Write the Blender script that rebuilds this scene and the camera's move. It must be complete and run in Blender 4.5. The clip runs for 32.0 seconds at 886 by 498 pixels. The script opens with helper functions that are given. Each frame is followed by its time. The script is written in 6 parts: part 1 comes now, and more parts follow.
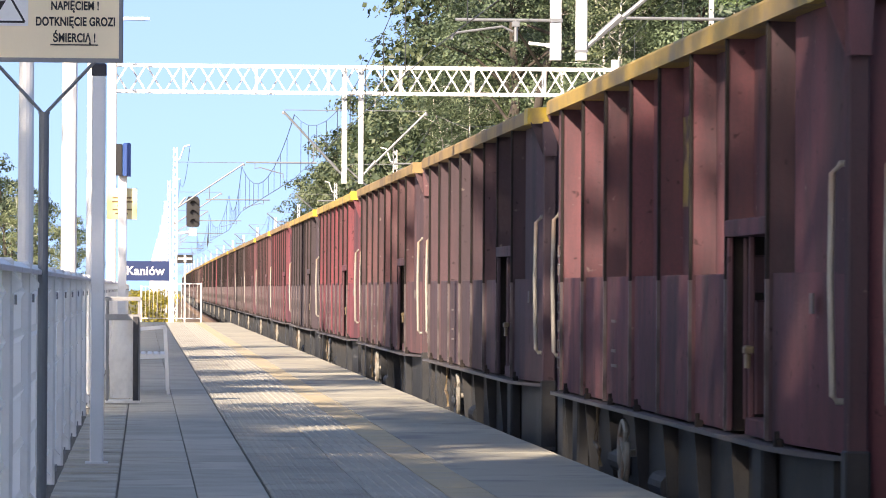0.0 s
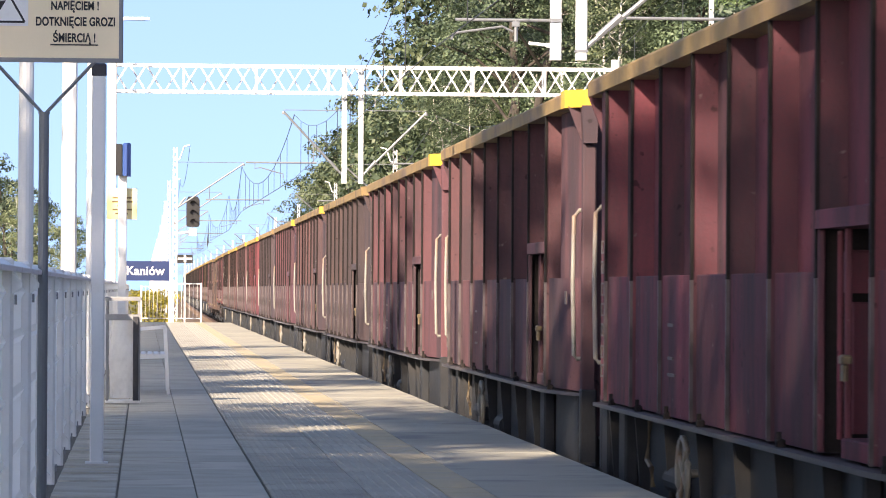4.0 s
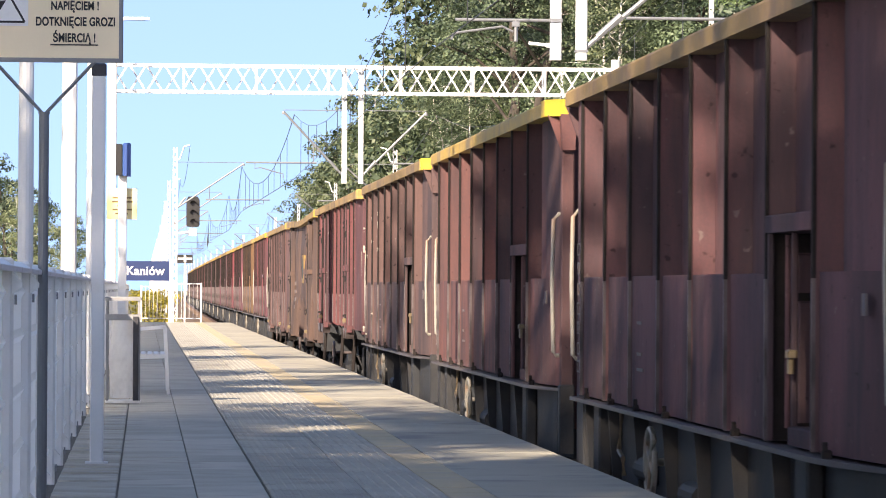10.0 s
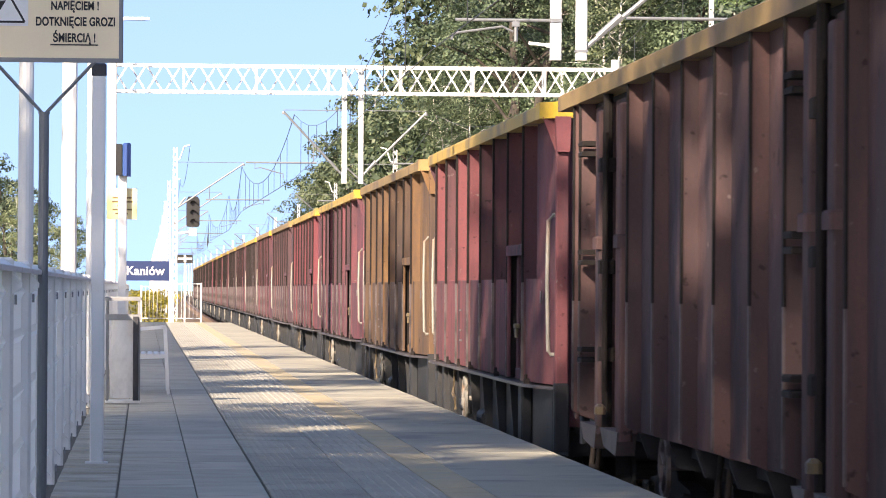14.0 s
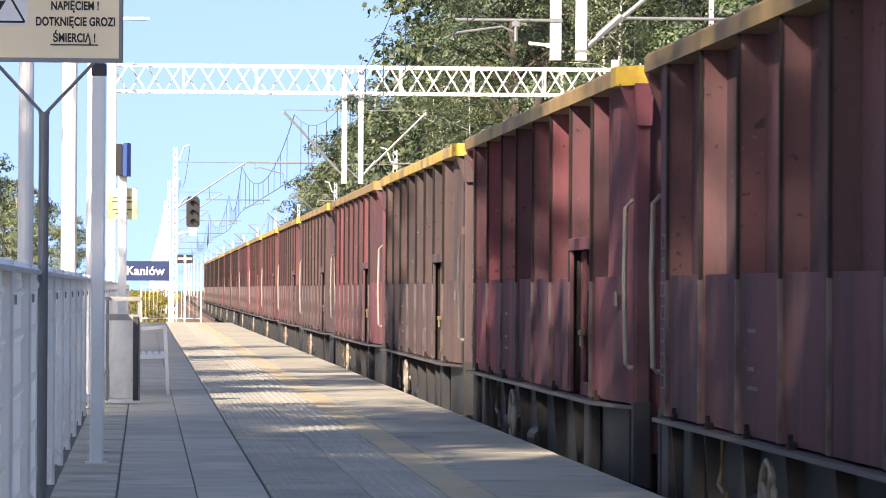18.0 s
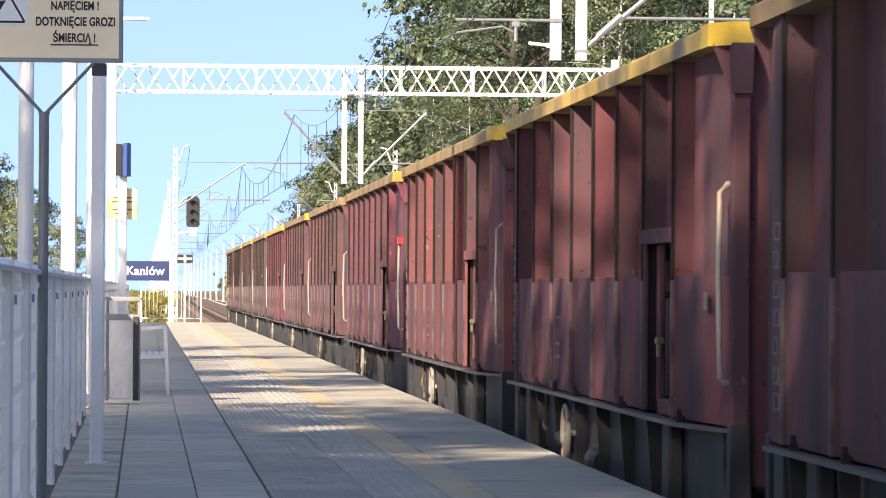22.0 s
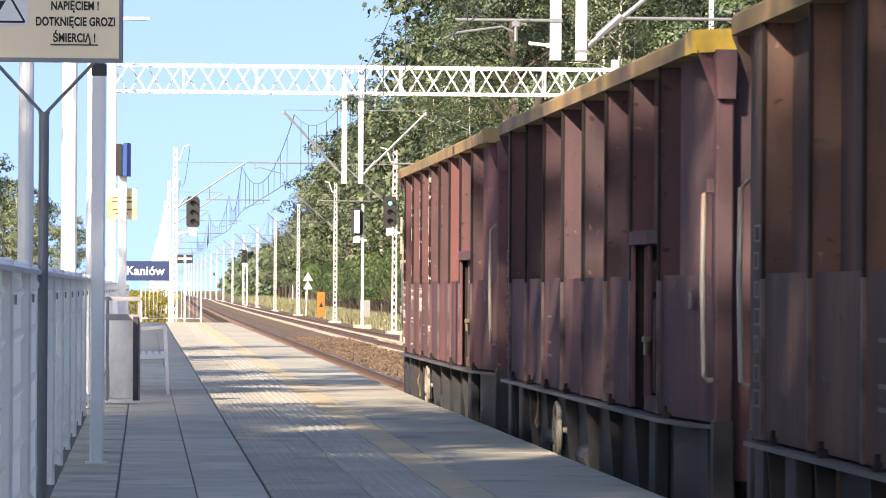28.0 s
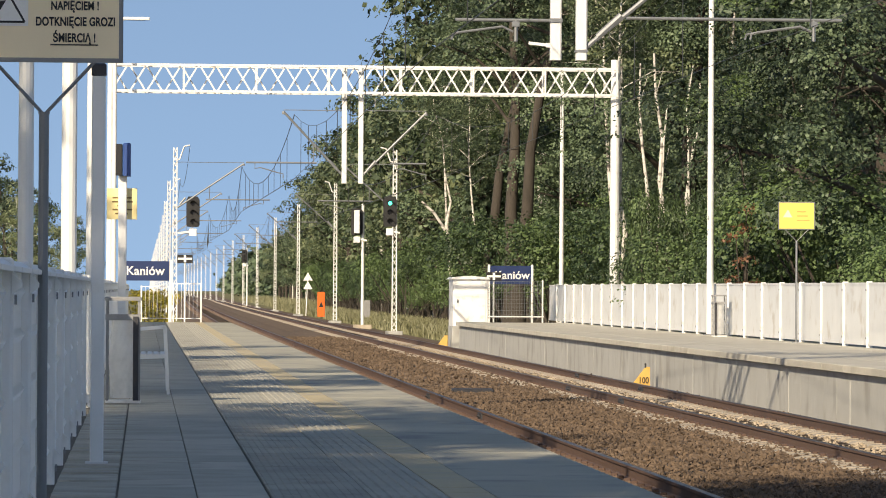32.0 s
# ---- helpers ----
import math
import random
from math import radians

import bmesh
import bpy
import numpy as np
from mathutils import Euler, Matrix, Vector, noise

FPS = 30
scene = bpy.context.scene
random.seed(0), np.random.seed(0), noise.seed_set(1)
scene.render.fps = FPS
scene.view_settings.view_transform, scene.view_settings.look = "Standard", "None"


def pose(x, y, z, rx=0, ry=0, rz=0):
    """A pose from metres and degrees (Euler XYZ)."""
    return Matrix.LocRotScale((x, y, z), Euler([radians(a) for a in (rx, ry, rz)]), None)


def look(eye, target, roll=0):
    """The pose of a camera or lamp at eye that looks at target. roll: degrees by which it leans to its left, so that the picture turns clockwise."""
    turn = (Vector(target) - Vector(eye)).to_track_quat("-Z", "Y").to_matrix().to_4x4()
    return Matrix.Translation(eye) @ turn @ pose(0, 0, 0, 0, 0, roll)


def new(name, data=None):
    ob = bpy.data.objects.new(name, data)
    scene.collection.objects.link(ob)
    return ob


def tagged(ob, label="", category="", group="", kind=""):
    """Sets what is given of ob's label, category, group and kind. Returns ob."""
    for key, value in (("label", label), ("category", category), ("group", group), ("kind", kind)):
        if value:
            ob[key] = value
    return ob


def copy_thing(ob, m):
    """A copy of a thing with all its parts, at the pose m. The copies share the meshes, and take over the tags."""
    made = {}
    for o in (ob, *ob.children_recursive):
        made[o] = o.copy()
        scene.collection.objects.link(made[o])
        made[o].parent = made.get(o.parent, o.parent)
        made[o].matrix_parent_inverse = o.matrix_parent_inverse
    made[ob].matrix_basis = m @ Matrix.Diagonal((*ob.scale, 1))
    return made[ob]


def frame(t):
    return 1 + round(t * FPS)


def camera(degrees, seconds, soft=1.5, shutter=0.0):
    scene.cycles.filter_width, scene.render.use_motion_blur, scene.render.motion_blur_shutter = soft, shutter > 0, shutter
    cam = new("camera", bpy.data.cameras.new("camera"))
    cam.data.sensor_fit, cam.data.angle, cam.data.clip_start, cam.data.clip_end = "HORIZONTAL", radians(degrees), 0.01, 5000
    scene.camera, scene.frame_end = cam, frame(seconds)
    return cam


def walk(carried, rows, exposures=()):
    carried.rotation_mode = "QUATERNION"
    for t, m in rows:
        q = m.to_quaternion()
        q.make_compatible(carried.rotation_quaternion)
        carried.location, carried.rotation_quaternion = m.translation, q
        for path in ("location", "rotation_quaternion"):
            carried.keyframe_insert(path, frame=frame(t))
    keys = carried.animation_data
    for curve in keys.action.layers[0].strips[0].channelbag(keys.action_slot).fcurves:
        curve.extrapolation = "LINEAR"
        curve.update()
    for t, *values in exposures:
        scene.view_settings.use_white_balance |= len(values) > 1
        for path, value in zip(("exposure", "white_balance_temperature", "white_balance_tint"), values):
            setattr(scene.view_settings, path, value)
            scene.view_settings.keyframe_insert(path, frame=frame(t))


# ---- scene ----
# The camera stands on a tripod on the platform; z = 0 is the platform, y runs along the track.
EYE = (0.0, 0.0, 1.17)
AIM = (EYE[0] + 100 * math.tan(radians(4.376)), 100.0, EYE[2] + 100 * math.tan(radians(0.598)) / math.cos(radians(4.376)))
cam = camera(12.96, 32.0, soft=1.0, shutter=0.1)
walk(cam, [(0.0, look(EYE, AIM, 0.344)), (32.0, look(EYE, AIM, 0.344))],
     exposures=[(0.0, 1.48, 7180, 18), (27.5, 1.46, 7180, 18), (29.5, 1.22, 7250, 14), (30.5, 0.62, 7450, 10), (32.0, 0.5, 7450, 10)])

# ---- light ----
SUN_EL, SUN_X, SUN_Y = radians(28), -0.53, -0.85      # the sun stands behind the camera, to its left
sun_dir = Vector((SUN_X, SUN_Y, 0)).normalized() * math.cos(SUN_EL) + Vector((0, 0, math.sin(SUN_EL)))
sun = new("sun", bpy.data.lights.new("sun", "SUN"))
sun.data.energy, sun.data.angle, sun.data.color = 4.3, radians(0.55), (1.0, 0.90, 0.75)
sun.matrix_world = look(sun_dir * 50, (0, 0, 0))
world = bpy.data.worlds.new("sky")
scene.world = world
world.use_nodes = True
wn, wl = world.node_tree.nodes, world.node_tree.links
sky = wn.new("ShaderNodeTexSky")
sky.sky_type, sky.sun_disc = "NISHITA", False
sky.sun_elevation, sky.sun_rotation = SUN_EL, math.atan2(SUN_X, SUN_Y)
sky.air_density, sky.dust_density, sky.ozone_density = 1.0, 1.3, 2.6
wco, wmap = wn.new("ShaderNodeTexCoord"), wn.new("ShaderNodeMapping")
wmap.inputs["Location"].default_value = (0, 0, 0.33)
wl.new(wco.outputs["Generated"], wmap.inputs["Vector"])
wl.new(wmap.outputs["Vector"], sky.inputs["Vector"])
wl.new(sky.outputs["Color"], wn["Background"].inputs["Color"])
wn["Background"].inputs["Strength"].default_value = 0.136

# ---- plan (metres) ----
RAIL_Z = -0.765           # top of rails under the platform
BALLAST_Z = -0.97
NEAR_X, FAR_X = 4.64, 9.47  # track centres
EDGE_X, OPP_X = 2.96, 11.2  # platform edges
FENCE_X, OPP_FENCE_X = -0.54, 15.2
RADIUS = 69600.0            # the line bends very slightly to the right


def bend(y):
    return y * y / (2 * RADIUS)


# ---- mesh tools ----
class Geo:
    """Collects vertices and faces for one mesh."""

    def __init__(self):
        self.v, self.f, self.m = [], [], []

    def add(self, verts, faces, mi=0):
        o = len(self.v)
        self.v.extend(verts)
        self.f.extend(tuple(i + o for i in f) for f in faces)
        self.m.extend([mi] * len(faces))
        return self

    def box(self, x0, x1, y0, y1, z0, z1, mi=0):
        v = [(x0, y0, z0), (x1, y0, z0), (x1, y1, z0), (x0, y1, z0), (x0, y0, z1), (x1, y0, z1), (x1, y1, z1), (x0, y1, z1)]
        return self.add(v, [(0, 3, 2, 1), (4, 5, 6, 7), (0, 1, 5, 4), (1, 2, 6, 5), (2, 3, 7, 6), (3, 0, 4, 7)], mi)

    def cbox(self, x0, x1, y0, y1, z0, z1, c=0.01, mi=0):
        """A box with chamfered upper and upright edges."""
        def ring(i, z):
            return [(x0 + i, y0, z), (x1 - i, y0, z), (x1, y0 + i, z), (x1, y1 - i, z), (x1 - i, y1, z), (x0 + i, y1, z), (x0, y1 - i, z), (x0, y0 + i, z)]
        inner = [(min(max(x, x0 + c), x1 - c), min(max(y, y0 + c), y1 - c), z1) for x, y, z in ring(c, z1)]
        v = ring(c, z0) + ring(c, z1 - c) + inner
        f = [tuple(range(7, -1, -1)), tuple(range(16, 24))]
        for r in (0, 8):
            f += [(r + i, r + (i + 1) % 8, r + 8 + (i + 1) % 8, r + 8 + i) for i in range(8)]
        return self.add(v, f, mi)

    def tube(self, p0, p1, r0, r1=None, n=8, mi=0, caps=True):
        p0, p1 = Vector(p0), Vector(p1)
        r1 = r0 if r1 is None else r1
        d = (p1 - p0).normalized()
        a = d.cross(Vector((0, 0, 1)) if abs(d.z) < 0.9 else Vector((1, 0, 0))).normalized()
        b = d.cross(a)
        v = []
        for p, r in ((p0, r0), (p1, r1)):
            v += [tuple(p + (a * math.cos(k * math.tau / n) + b * math.sin(k * math.tau / n)) * r) for k in range(n)]
        f = [(i, (i + 1) % n, n + (i + 1) % n, n + i) for i in range(n)]
        if caps:
            f += [tuple(range(n - 1, -1, -1)), tuple(range(n, 2 * n))]
        return self.add(v, f, mi)

    def pipe(self, pts, r, n=8, mi=0):
        for a, b in zip(pts, pts[1:]):
            self.tube(a, b, r, r, n, mi)
        return self

    def beam(self, p0, p1, w, h, mi=0):
        """A square bar from p0 to p1, w across and h upright."""
        p0, p1 = Vector(p0), Vector(p1)
        d = (p1 - p0).normalized()
        a = d.cross(Vector((0, 0, 1)) if abs(d.z) < 0.99 else Vector((0, 1, 0))).normalized()
        b = a.cross(d)
        v = [tuple(p + a * (w / 2 * i) + b * (h / 2 * j)) for p in (p0, p1) for i, j in ((-1, -1), (1, -1), (1, 1), (-1, 1))]
        return self.add(v, [(3, 2, 1, 0), (4, 5, 6, 7), (0, 1, 5, 4), (1, 2, 6, 5), (2, 3, 7, 6), (3, 0, 4, 7)], mi)

    def prism(self, outline, axis, a0, a1, mi=0):
        """An outline of 2D points swept along an axis."""
        def at(p, a):
            return {"x": (a, p[0], p[1]), "y": (p[0], a, p[1]), "z": (p[0], p[1], a)}[axis]
        n = len(outline)
        v = [at(p, a0) for p in outline] + [at(p, a1) for p in outline]
        f = [tuple(range(n - 1, -1, -1)), tuple(range(n, 2 * n))] + [(i, (i + 1) % n, n + (i + 1) % n, n + i) for i in range(n)]
        return self.add(v, f, mi)

    def sweep(self, pts, r, n=6, mi=0):
        """One bent tube through all the points."""
        pts = [Vector(p) for p in pts]
        o, m = len(self.v), len(pts)
        for k, p in enumerate(pts):
            d = (pts[min(k + 1, m - 1)] - pts[max(k - 1, 0)]).normalized()
            a = d.cross(Vector((0, 0, 1)) if abs(d.z) < 0.9 else Vector((0, 1, 0))).normalized()
            b = d.cross(a)
            self.v += [tuple(p + (a * math.cos(q * math.tau / n) + b * math.sin(q * math.tau / n)) * r) for q in range(n)]
        f = [(o + k * n + i, o + k * n + (i + 1) % n, o + (k + 1) * n + (i + 1) % n, o + (k + 1) * n + i) for k in range(m - 1) for i in range(n)]
        f += [tuple(o + i for i in range(n - 1, -1, -1)), tuple(o + (m - 1) * n + i for i in range(n))]
        self.f += f
        self.m += [mi] * len(f)
        return self

    def mesh(self, name, *mats, smooth=False, fix=True):
        me = bpy.data.meshes.new(name)
        me.from_pydata(self.v, [], self.f)
        for m in mats:
            me.materials.append(m)
        if len(mats) > 1:
            me.polygons.foreach_set("material_index", self.m)
        if fix:
            bm = bmesh.new()
            bm.from_mesh(me)
            bmesh.ops.recalc_face_normals(bm, faces=bm.faces)
            bm.to_mesh(me)
            bm.free()
        if smooth:
            me.polygons.foreach_set("use_smooth", [True] * len(me.polygons))
        me.update()
        return me


def part(name, geo, mat, parent, label="", at=None, smooth=False):
    """One mesh object under a thing; geo is a Geo or a mesh to share."""
    mats = mat if isinstance(mat, (list, tuple)) else [mat]
    me = geo if isinstance(geo, bpy.types.Mesh) else geo.mesh(name, *mats, smooth=smooth)
    ob = new(name, me)
    ob.parent = parent
    if at is not None:
        ob.matrix_basis = at
    if label:
        ob["label"] = label
    return ob


def thing(name, label, category, at=None, group="", kind=""):
    ob = new(name)
    ob.empty_display_size = 0.2
    if at is not None:
        ob.matrix_basis = at
    return tagged(ob, label, category, group, kind)


def solid(name, geo, mat, label, category, at=None, group="", kind="", smooth=False, fix=True):
    mats = mat if isinstance(mat, (list, tuple)) else [mat]
    ob = new(name, geo.mesh(name, *mats, smooth=smooth, fix=fix) if isinstance(geo, Geo) else geo)
    if at is not None:
        ob.matrix_basis = at
    return tagged(ob, label, category, group, kind)


# ---- materials ----
def material(name, color, rough=0.7, metal=0.0, scale=6.0, vary=0.25, bump=0.15, fine=80.0, tint=None, per_object=0.0, stain=None, stain_scale=1.2, stain_at=0.6, spec=0.5, island=0.0, stretch=(1, 1, 1)):
    """Paint, stone or metal with a coarse and a fine variation, optional stains and bump."""
    m = bpy.data.materials.new(name)
    m.use_nodes = True
    n, l = m.node_tree.nodes, m.node_tree.links
    bs = n["Principled BSDF"]
    bs.inputs["Metallic"].default_value = metal
    bs.inputs["Specular IOR Level"].default_value = spec
    co = n.new("ShaderNodeTexCoord")
    mp = n.new("ShaderNodeMapping")
    mp.inputs["Scale"].default_value = stretch
    l.new(co.outputs["Object"], mp.inputs["Vector"])
    vec = mp.outputs["Vector"]
    if per_object:
        oi = n.new("ShaderNodeObjectInfo")
        off = n.new("ShaderNodeVectorMath")
        off.operation = "ADD"
        mul = n.new("ShaderNodeMath")
        mul.operation = "MULTIPLY"
        mul.inputs[1].default_value = 37.0
        l.new(oi.outputs["Random"], mul.inputs[0])
        l.new(vec, off.inputs[0])
        l.new(mul.outputs[0], off.inputs[1])
        vec = off.outputs[0]
    big, small = n.new("ShaderNodeTexNoise"), n.new("ShaderNodeTexNoise")
    for tex, s, d in ((big, scale, 5.0), (small, fine, 3.0)):
        tex.inputs["Scale"].default_value, tex.inputs["Detail"].default_value = s, d
        tex.inputs["Roughness"].default_value = 0.6
        l.new(vec, tex.inputs["Vector"])
    add = n.new("ShaderNodeMath")
    add.operation = "MULTIPLY_ADD"
    l.new(small.outputs["Fac"], add.inputs[0])
    add.inputs[1].default_value = 0.4
    l.new(big.outputs["Fac"], add.inputs[2])
    last = add.outputs[0]
    if per_object or island:
        if island:
            oi = n.new("ShaderNodeNewGeometry")
        rnd = n.new("ShaderNodeMath")
        rnd.operation = "MULTIPLY_ADD"
        l.new(oi.outputs["Random Per Island" if island else "Random"], rnd.inputs[0])
        rnd.inputs[1].default_value = island or per_object
        l.new(last, rnd.inputs[2])
        last = rnd.outputs[0]
    mean = 0.7 + (island or per_object) / 2
    rng = n.new("ShaderNodeMapRange")
    rng.inputs["From Min"].default_value, rng.inputs["From Max"].default_value = mean - 0.35, mean + 0.35
    rng.inputs["To Min"].default_value, rng.inputs["To Max"].default_value = 0.0, 1.0
    l.new(last, rng.inputs["Value"])
    mix = n.new("ShaderNodeMix")
    mix.data_type = "RGBA"
    c = Vector(color)
    dark, light = c * (1 - vary), c * (1 + vary)
    if tint:
        light = Vector(tint)
    mix.inputs["A"].default_value, mix.inputs["B"].default_value = (*dark, 1), (*light, 1)
    l.new(rng.outputs[0], mix.inputs["Factor"])
    col = mix.outputs["Result"]
    if stain:
        st = n.new("ShaderNodeTexNoise")
        st.inputs["Scale"].default_value, st.inputs["Detail"].default_value = stain_scale, 6.0
        l.new(vec, st.inputs["Vector"])
        r2 = n.new("ShaderNodeMapRange")
        r2.inputs["From Min"].default_value, r2.inputs["From Max"].default_value = stain_at - 0.08, stain_at + 0.1
        l.new(st.outputs["Fac"], r2.inputs["Value"])
        m2 = n.new("ShaderNodeMix")
        m2.data_type = "RGBA"
        l.new(r2.outputs[0], m2.inputs["Factor"])
        l.new(col, m2.inputs["A"])
        m2.inputs["B"].default_value = (*stain, 1)
        col = m2.outputs["Result"]
    l.new(col, bs.inputs["Base Color"])
    rr = n.new("ShaderNodeMapRange")
    rr.inputs["To Min"].default_value, rr.inputs["To Max"].default_value = max(0.05, rough - 0.12), min(1.0, rough + 0.1)
    l.new(big.outputs["Fac"], rr.inputs["Value"])
    l.new(rr.outputs[0], bs.inputs["Roughness"])
    if bump:
        bp = n.new("ShaderNodeBump")
        bp.inputs["Strength"].default_value, bp.inputs["Distance"].default_value = bump, 0.02
        l.new(add.outputs[0], bp.inputs["Height"])
        l.new(bp.outputs["Normal"], bs.inputs["Normal"])
    return m


def glow(name, color, strength):
    m = bpy.data.materials.new(name)
    m.use_nodes = True
    bs = m.node_tree.nodes["Principled BSDF"]
    bs.inputs["Base Color"].default_value = (*color, 1)
    bs.inputs["Emission Color"].default_value = (*color, 1)
    bs.inputs["Emission Strength"].default_value = strength
    return m


def leaf_material(name, dark, light):
    """Leaves: coloured clump by clump, a little light through them."""
    m = bpy.data.materials.new(name)
    m.use_nodes = True
    n, l = m.node_tree.nodes, m.node_tree.links
    bs = n["Principled BSDF"]
    geo, co = n.new("ShaderNodeNewGeometry"), n.new("ShaderNodeTexCoord")
    oi = n.new("ShaderNodeObjectInfo")
    noi = n.new("ShaderNodeTexNoise")
    noi.inputs["Scale"].default_value = 0.55
    l.new(co.outputs["Object"], noi.inputs["Vector"])
    a = n.new("ShaderNodeMath")
    a.operation = "MULTIPLY_ADD"
    l.new(geo.outputs["Random Per Island"], a.inputs[0])
    a.inputs[1].default_value = 0.3
    l.new(noi.outputs["Fac"], a.inputs[2])
    b = n.new("ShaderNodeMath")
    b.operation = "MULTIPLY_ADD"
    l.new(oi.outputs["Random"], b.inputs[0])
    b.inputs[1].default_value = 0.4
    l.new(a.outputs[0], b.inputs[2])
    rng = n.new("ShaderNodeMapRange")
    rng.inputs["From Min"].default_value, rng.inputs["From Max"].default_value = 0.64, 1.06
    l.new(b.outputs[0], rng.inputs["Value"])
    mix = n.new("ShaderNodeMix")
    mix.data_type = "RGBA"
    mix.inputs["A"].default_value, mix.inputs["B"].default_value = (*dark, 1), (*light, 1)
    l.new(rng.outputs[0], mix.inputs["Factor"])
    l.new(mix.outputs["Result"], bs.inputs["Base Color"])
    bs.inputs["Roughness"].default_value = 0.55
    tr = n.new("ShaderNodeBsdfTranslucent")
    l.new(mix.outputs["Result"], tr.inputs["Color"])
    ms = n.new("ShaderNodeMixShader")
    ms.inputs["Fac"].default_value = 0.25
    l.new(bs.outputs[0], ms.inputs[1])
    l.new(tr.outputs[0], ms.inputs[2])
    l.new(ms.outputs[0], n["Material Output"].inputs["Surface"])
    return m


def wagon_paint():
    """Old oxide paint, its colour given wagon by wagon, with rust, coal dust and streaks down the sheets."""
    m = bpy.data.materials.new("wagon_paint")
    m.use_nodes = True
    n, l = m.node_tree.nodes, m.node_tree.links
    bs = n["Principled BSDF"]
    co, oi = n.new("ShaderNodeTexCoord"), n.new("ShaderNodeObjectInfo")
    off = n.new("ShaderNodeVectorMath")
    off.operation = "MULTIPLY_ADD"
    l.new(oi.outputs["Random"], off.inputs[0])
    off.inputs[1].default_value = (31, 17, 7)
    l.new(co.outputs["Object"], off.inputs[2])
    mp = n.new("ShaderNodeMapping")
    mp.inputs["Scale"].default_value = (0.9, 0.9, 0.16)
    l.new(off.outputs[0], mp.inputs["Vector"])
    streak, blotch, grain = (n.new("ShaderNodeTexNoise") for _ in range(3))
    for tex, s in ((streak, 2.2), (blotch, 1.1), (grain, 45.0)):
        tex.inputs["Scale"].default_value, tex.inputs["Detail"].default_value = s, 6.0
        tex.inputs["Roughness"].default_value = 0.65
    l.new(mp.outputs[0], streak.inputs["Vector"])
    l.new(off.outputs[0], blotch.inputs["Vector"])
    l.new(off.outputs[0], grain.inputs["Vector"])

    def ramp(out, lo, hi, a=0.0, b=1.0):
        r = n.new("ShaderNodeMapRange")
        r.inputs["From Min"].default_value, r.inputs["From Max"].default_value = lo, hi
        r.inputs["To Min"].default_value, r.inputs["To Max"].default_value = a, b
        l.new(out, r.inputs["Value"])
        return r.outputs[0]

    def mixed(fac, a, b, mode="MIX"):
        x = n.new("ShaderNodeMix")
        x.data_type, x.blend_type = "RGBA", mode
        l.new(fac, x.inputs["Factor"])
        for s, k in ((a, "A"), (b, "B")):
            if isinstance(s, tuple):
                x.inputs[k].default_value = (*s, 1)
            else:
                l.new(s, x.inputs[k])
        return x.outputs["Result"]
    c = mixed(ramp(streak.outputs["Fac"], 0.43, 0.66, 0.0, 0.8), oi.outputs["Color"], (0.052, 0.046, 0.052))
    sooty = n.new("ShaderNodeTexNoise")
    sooty.inputs["Scale"].default_value, sooty.inputs["Detail"].default_value = 1.0, 2.0
    wide = n.new("ShaderNodeMapping")
    wide.inputs["Scale"].default_value = (0.5, 1.25, 0.2)
    l.new(off.outputs[0], wide.inputs["Vector"])
    l.new(wide.outputs[0], sooty.inputs["Vector"])
    c = mixed(ramp(sooty.outputs["Fac"], 0.46, 0.6, 0.0, 0.52), c, (0.04, 0.037, 0.043))
    c = mixed(ramp(blotch.outputs["Fac"], 0.55, 0.75, 0.0, 0.55), c, (0.1, 0.066, 0.064))
    c = mixed(ramp(grain.outputs["Fac"], 0.3, 0.75, 0.08, 0.38), c, (0.064, 0.058, 0.068))
    chip = n.new("ShaderNodeTexNoise")
    chip.inputs["Scale"].default_value, chip.inputs["Detail"].default_value = 13.0, 3.0
    l.new(off.outputs[0], chip.inputs["Vector"])
    c = mixed(ramp(chip.outputs["Fac"], 0.70, 0.76, 0.0, 0.55), c, (0.24, 0.2, 0.18))
    c = mixed(ramp(chip.outputs["Fac"], 0.27, 0.33, 0.6, 0.0), c, (0.02, 0.017, 0.016))
    l.new(c, bs.inputs["Base Color"])
    l.new(ramp(blotch.outputs["Fac"], 0.3, 0.7, 0.78, 0.95), bs.inputs["Roughness"])
    bs.inputs["Specular IOR Level"].default_value = 0.12
    bp = n.new("ShaderNodeBump")
    bp.inputs["Strength"].default_value, bp.inputs["Distance"].default_value = 0.45, 0.05
    l.new(blotch.outputs["Fac"], bp.inputs["Height"])
    l.new(bp.outputs["Normal"], bs.inputs["Normal"])
    return m


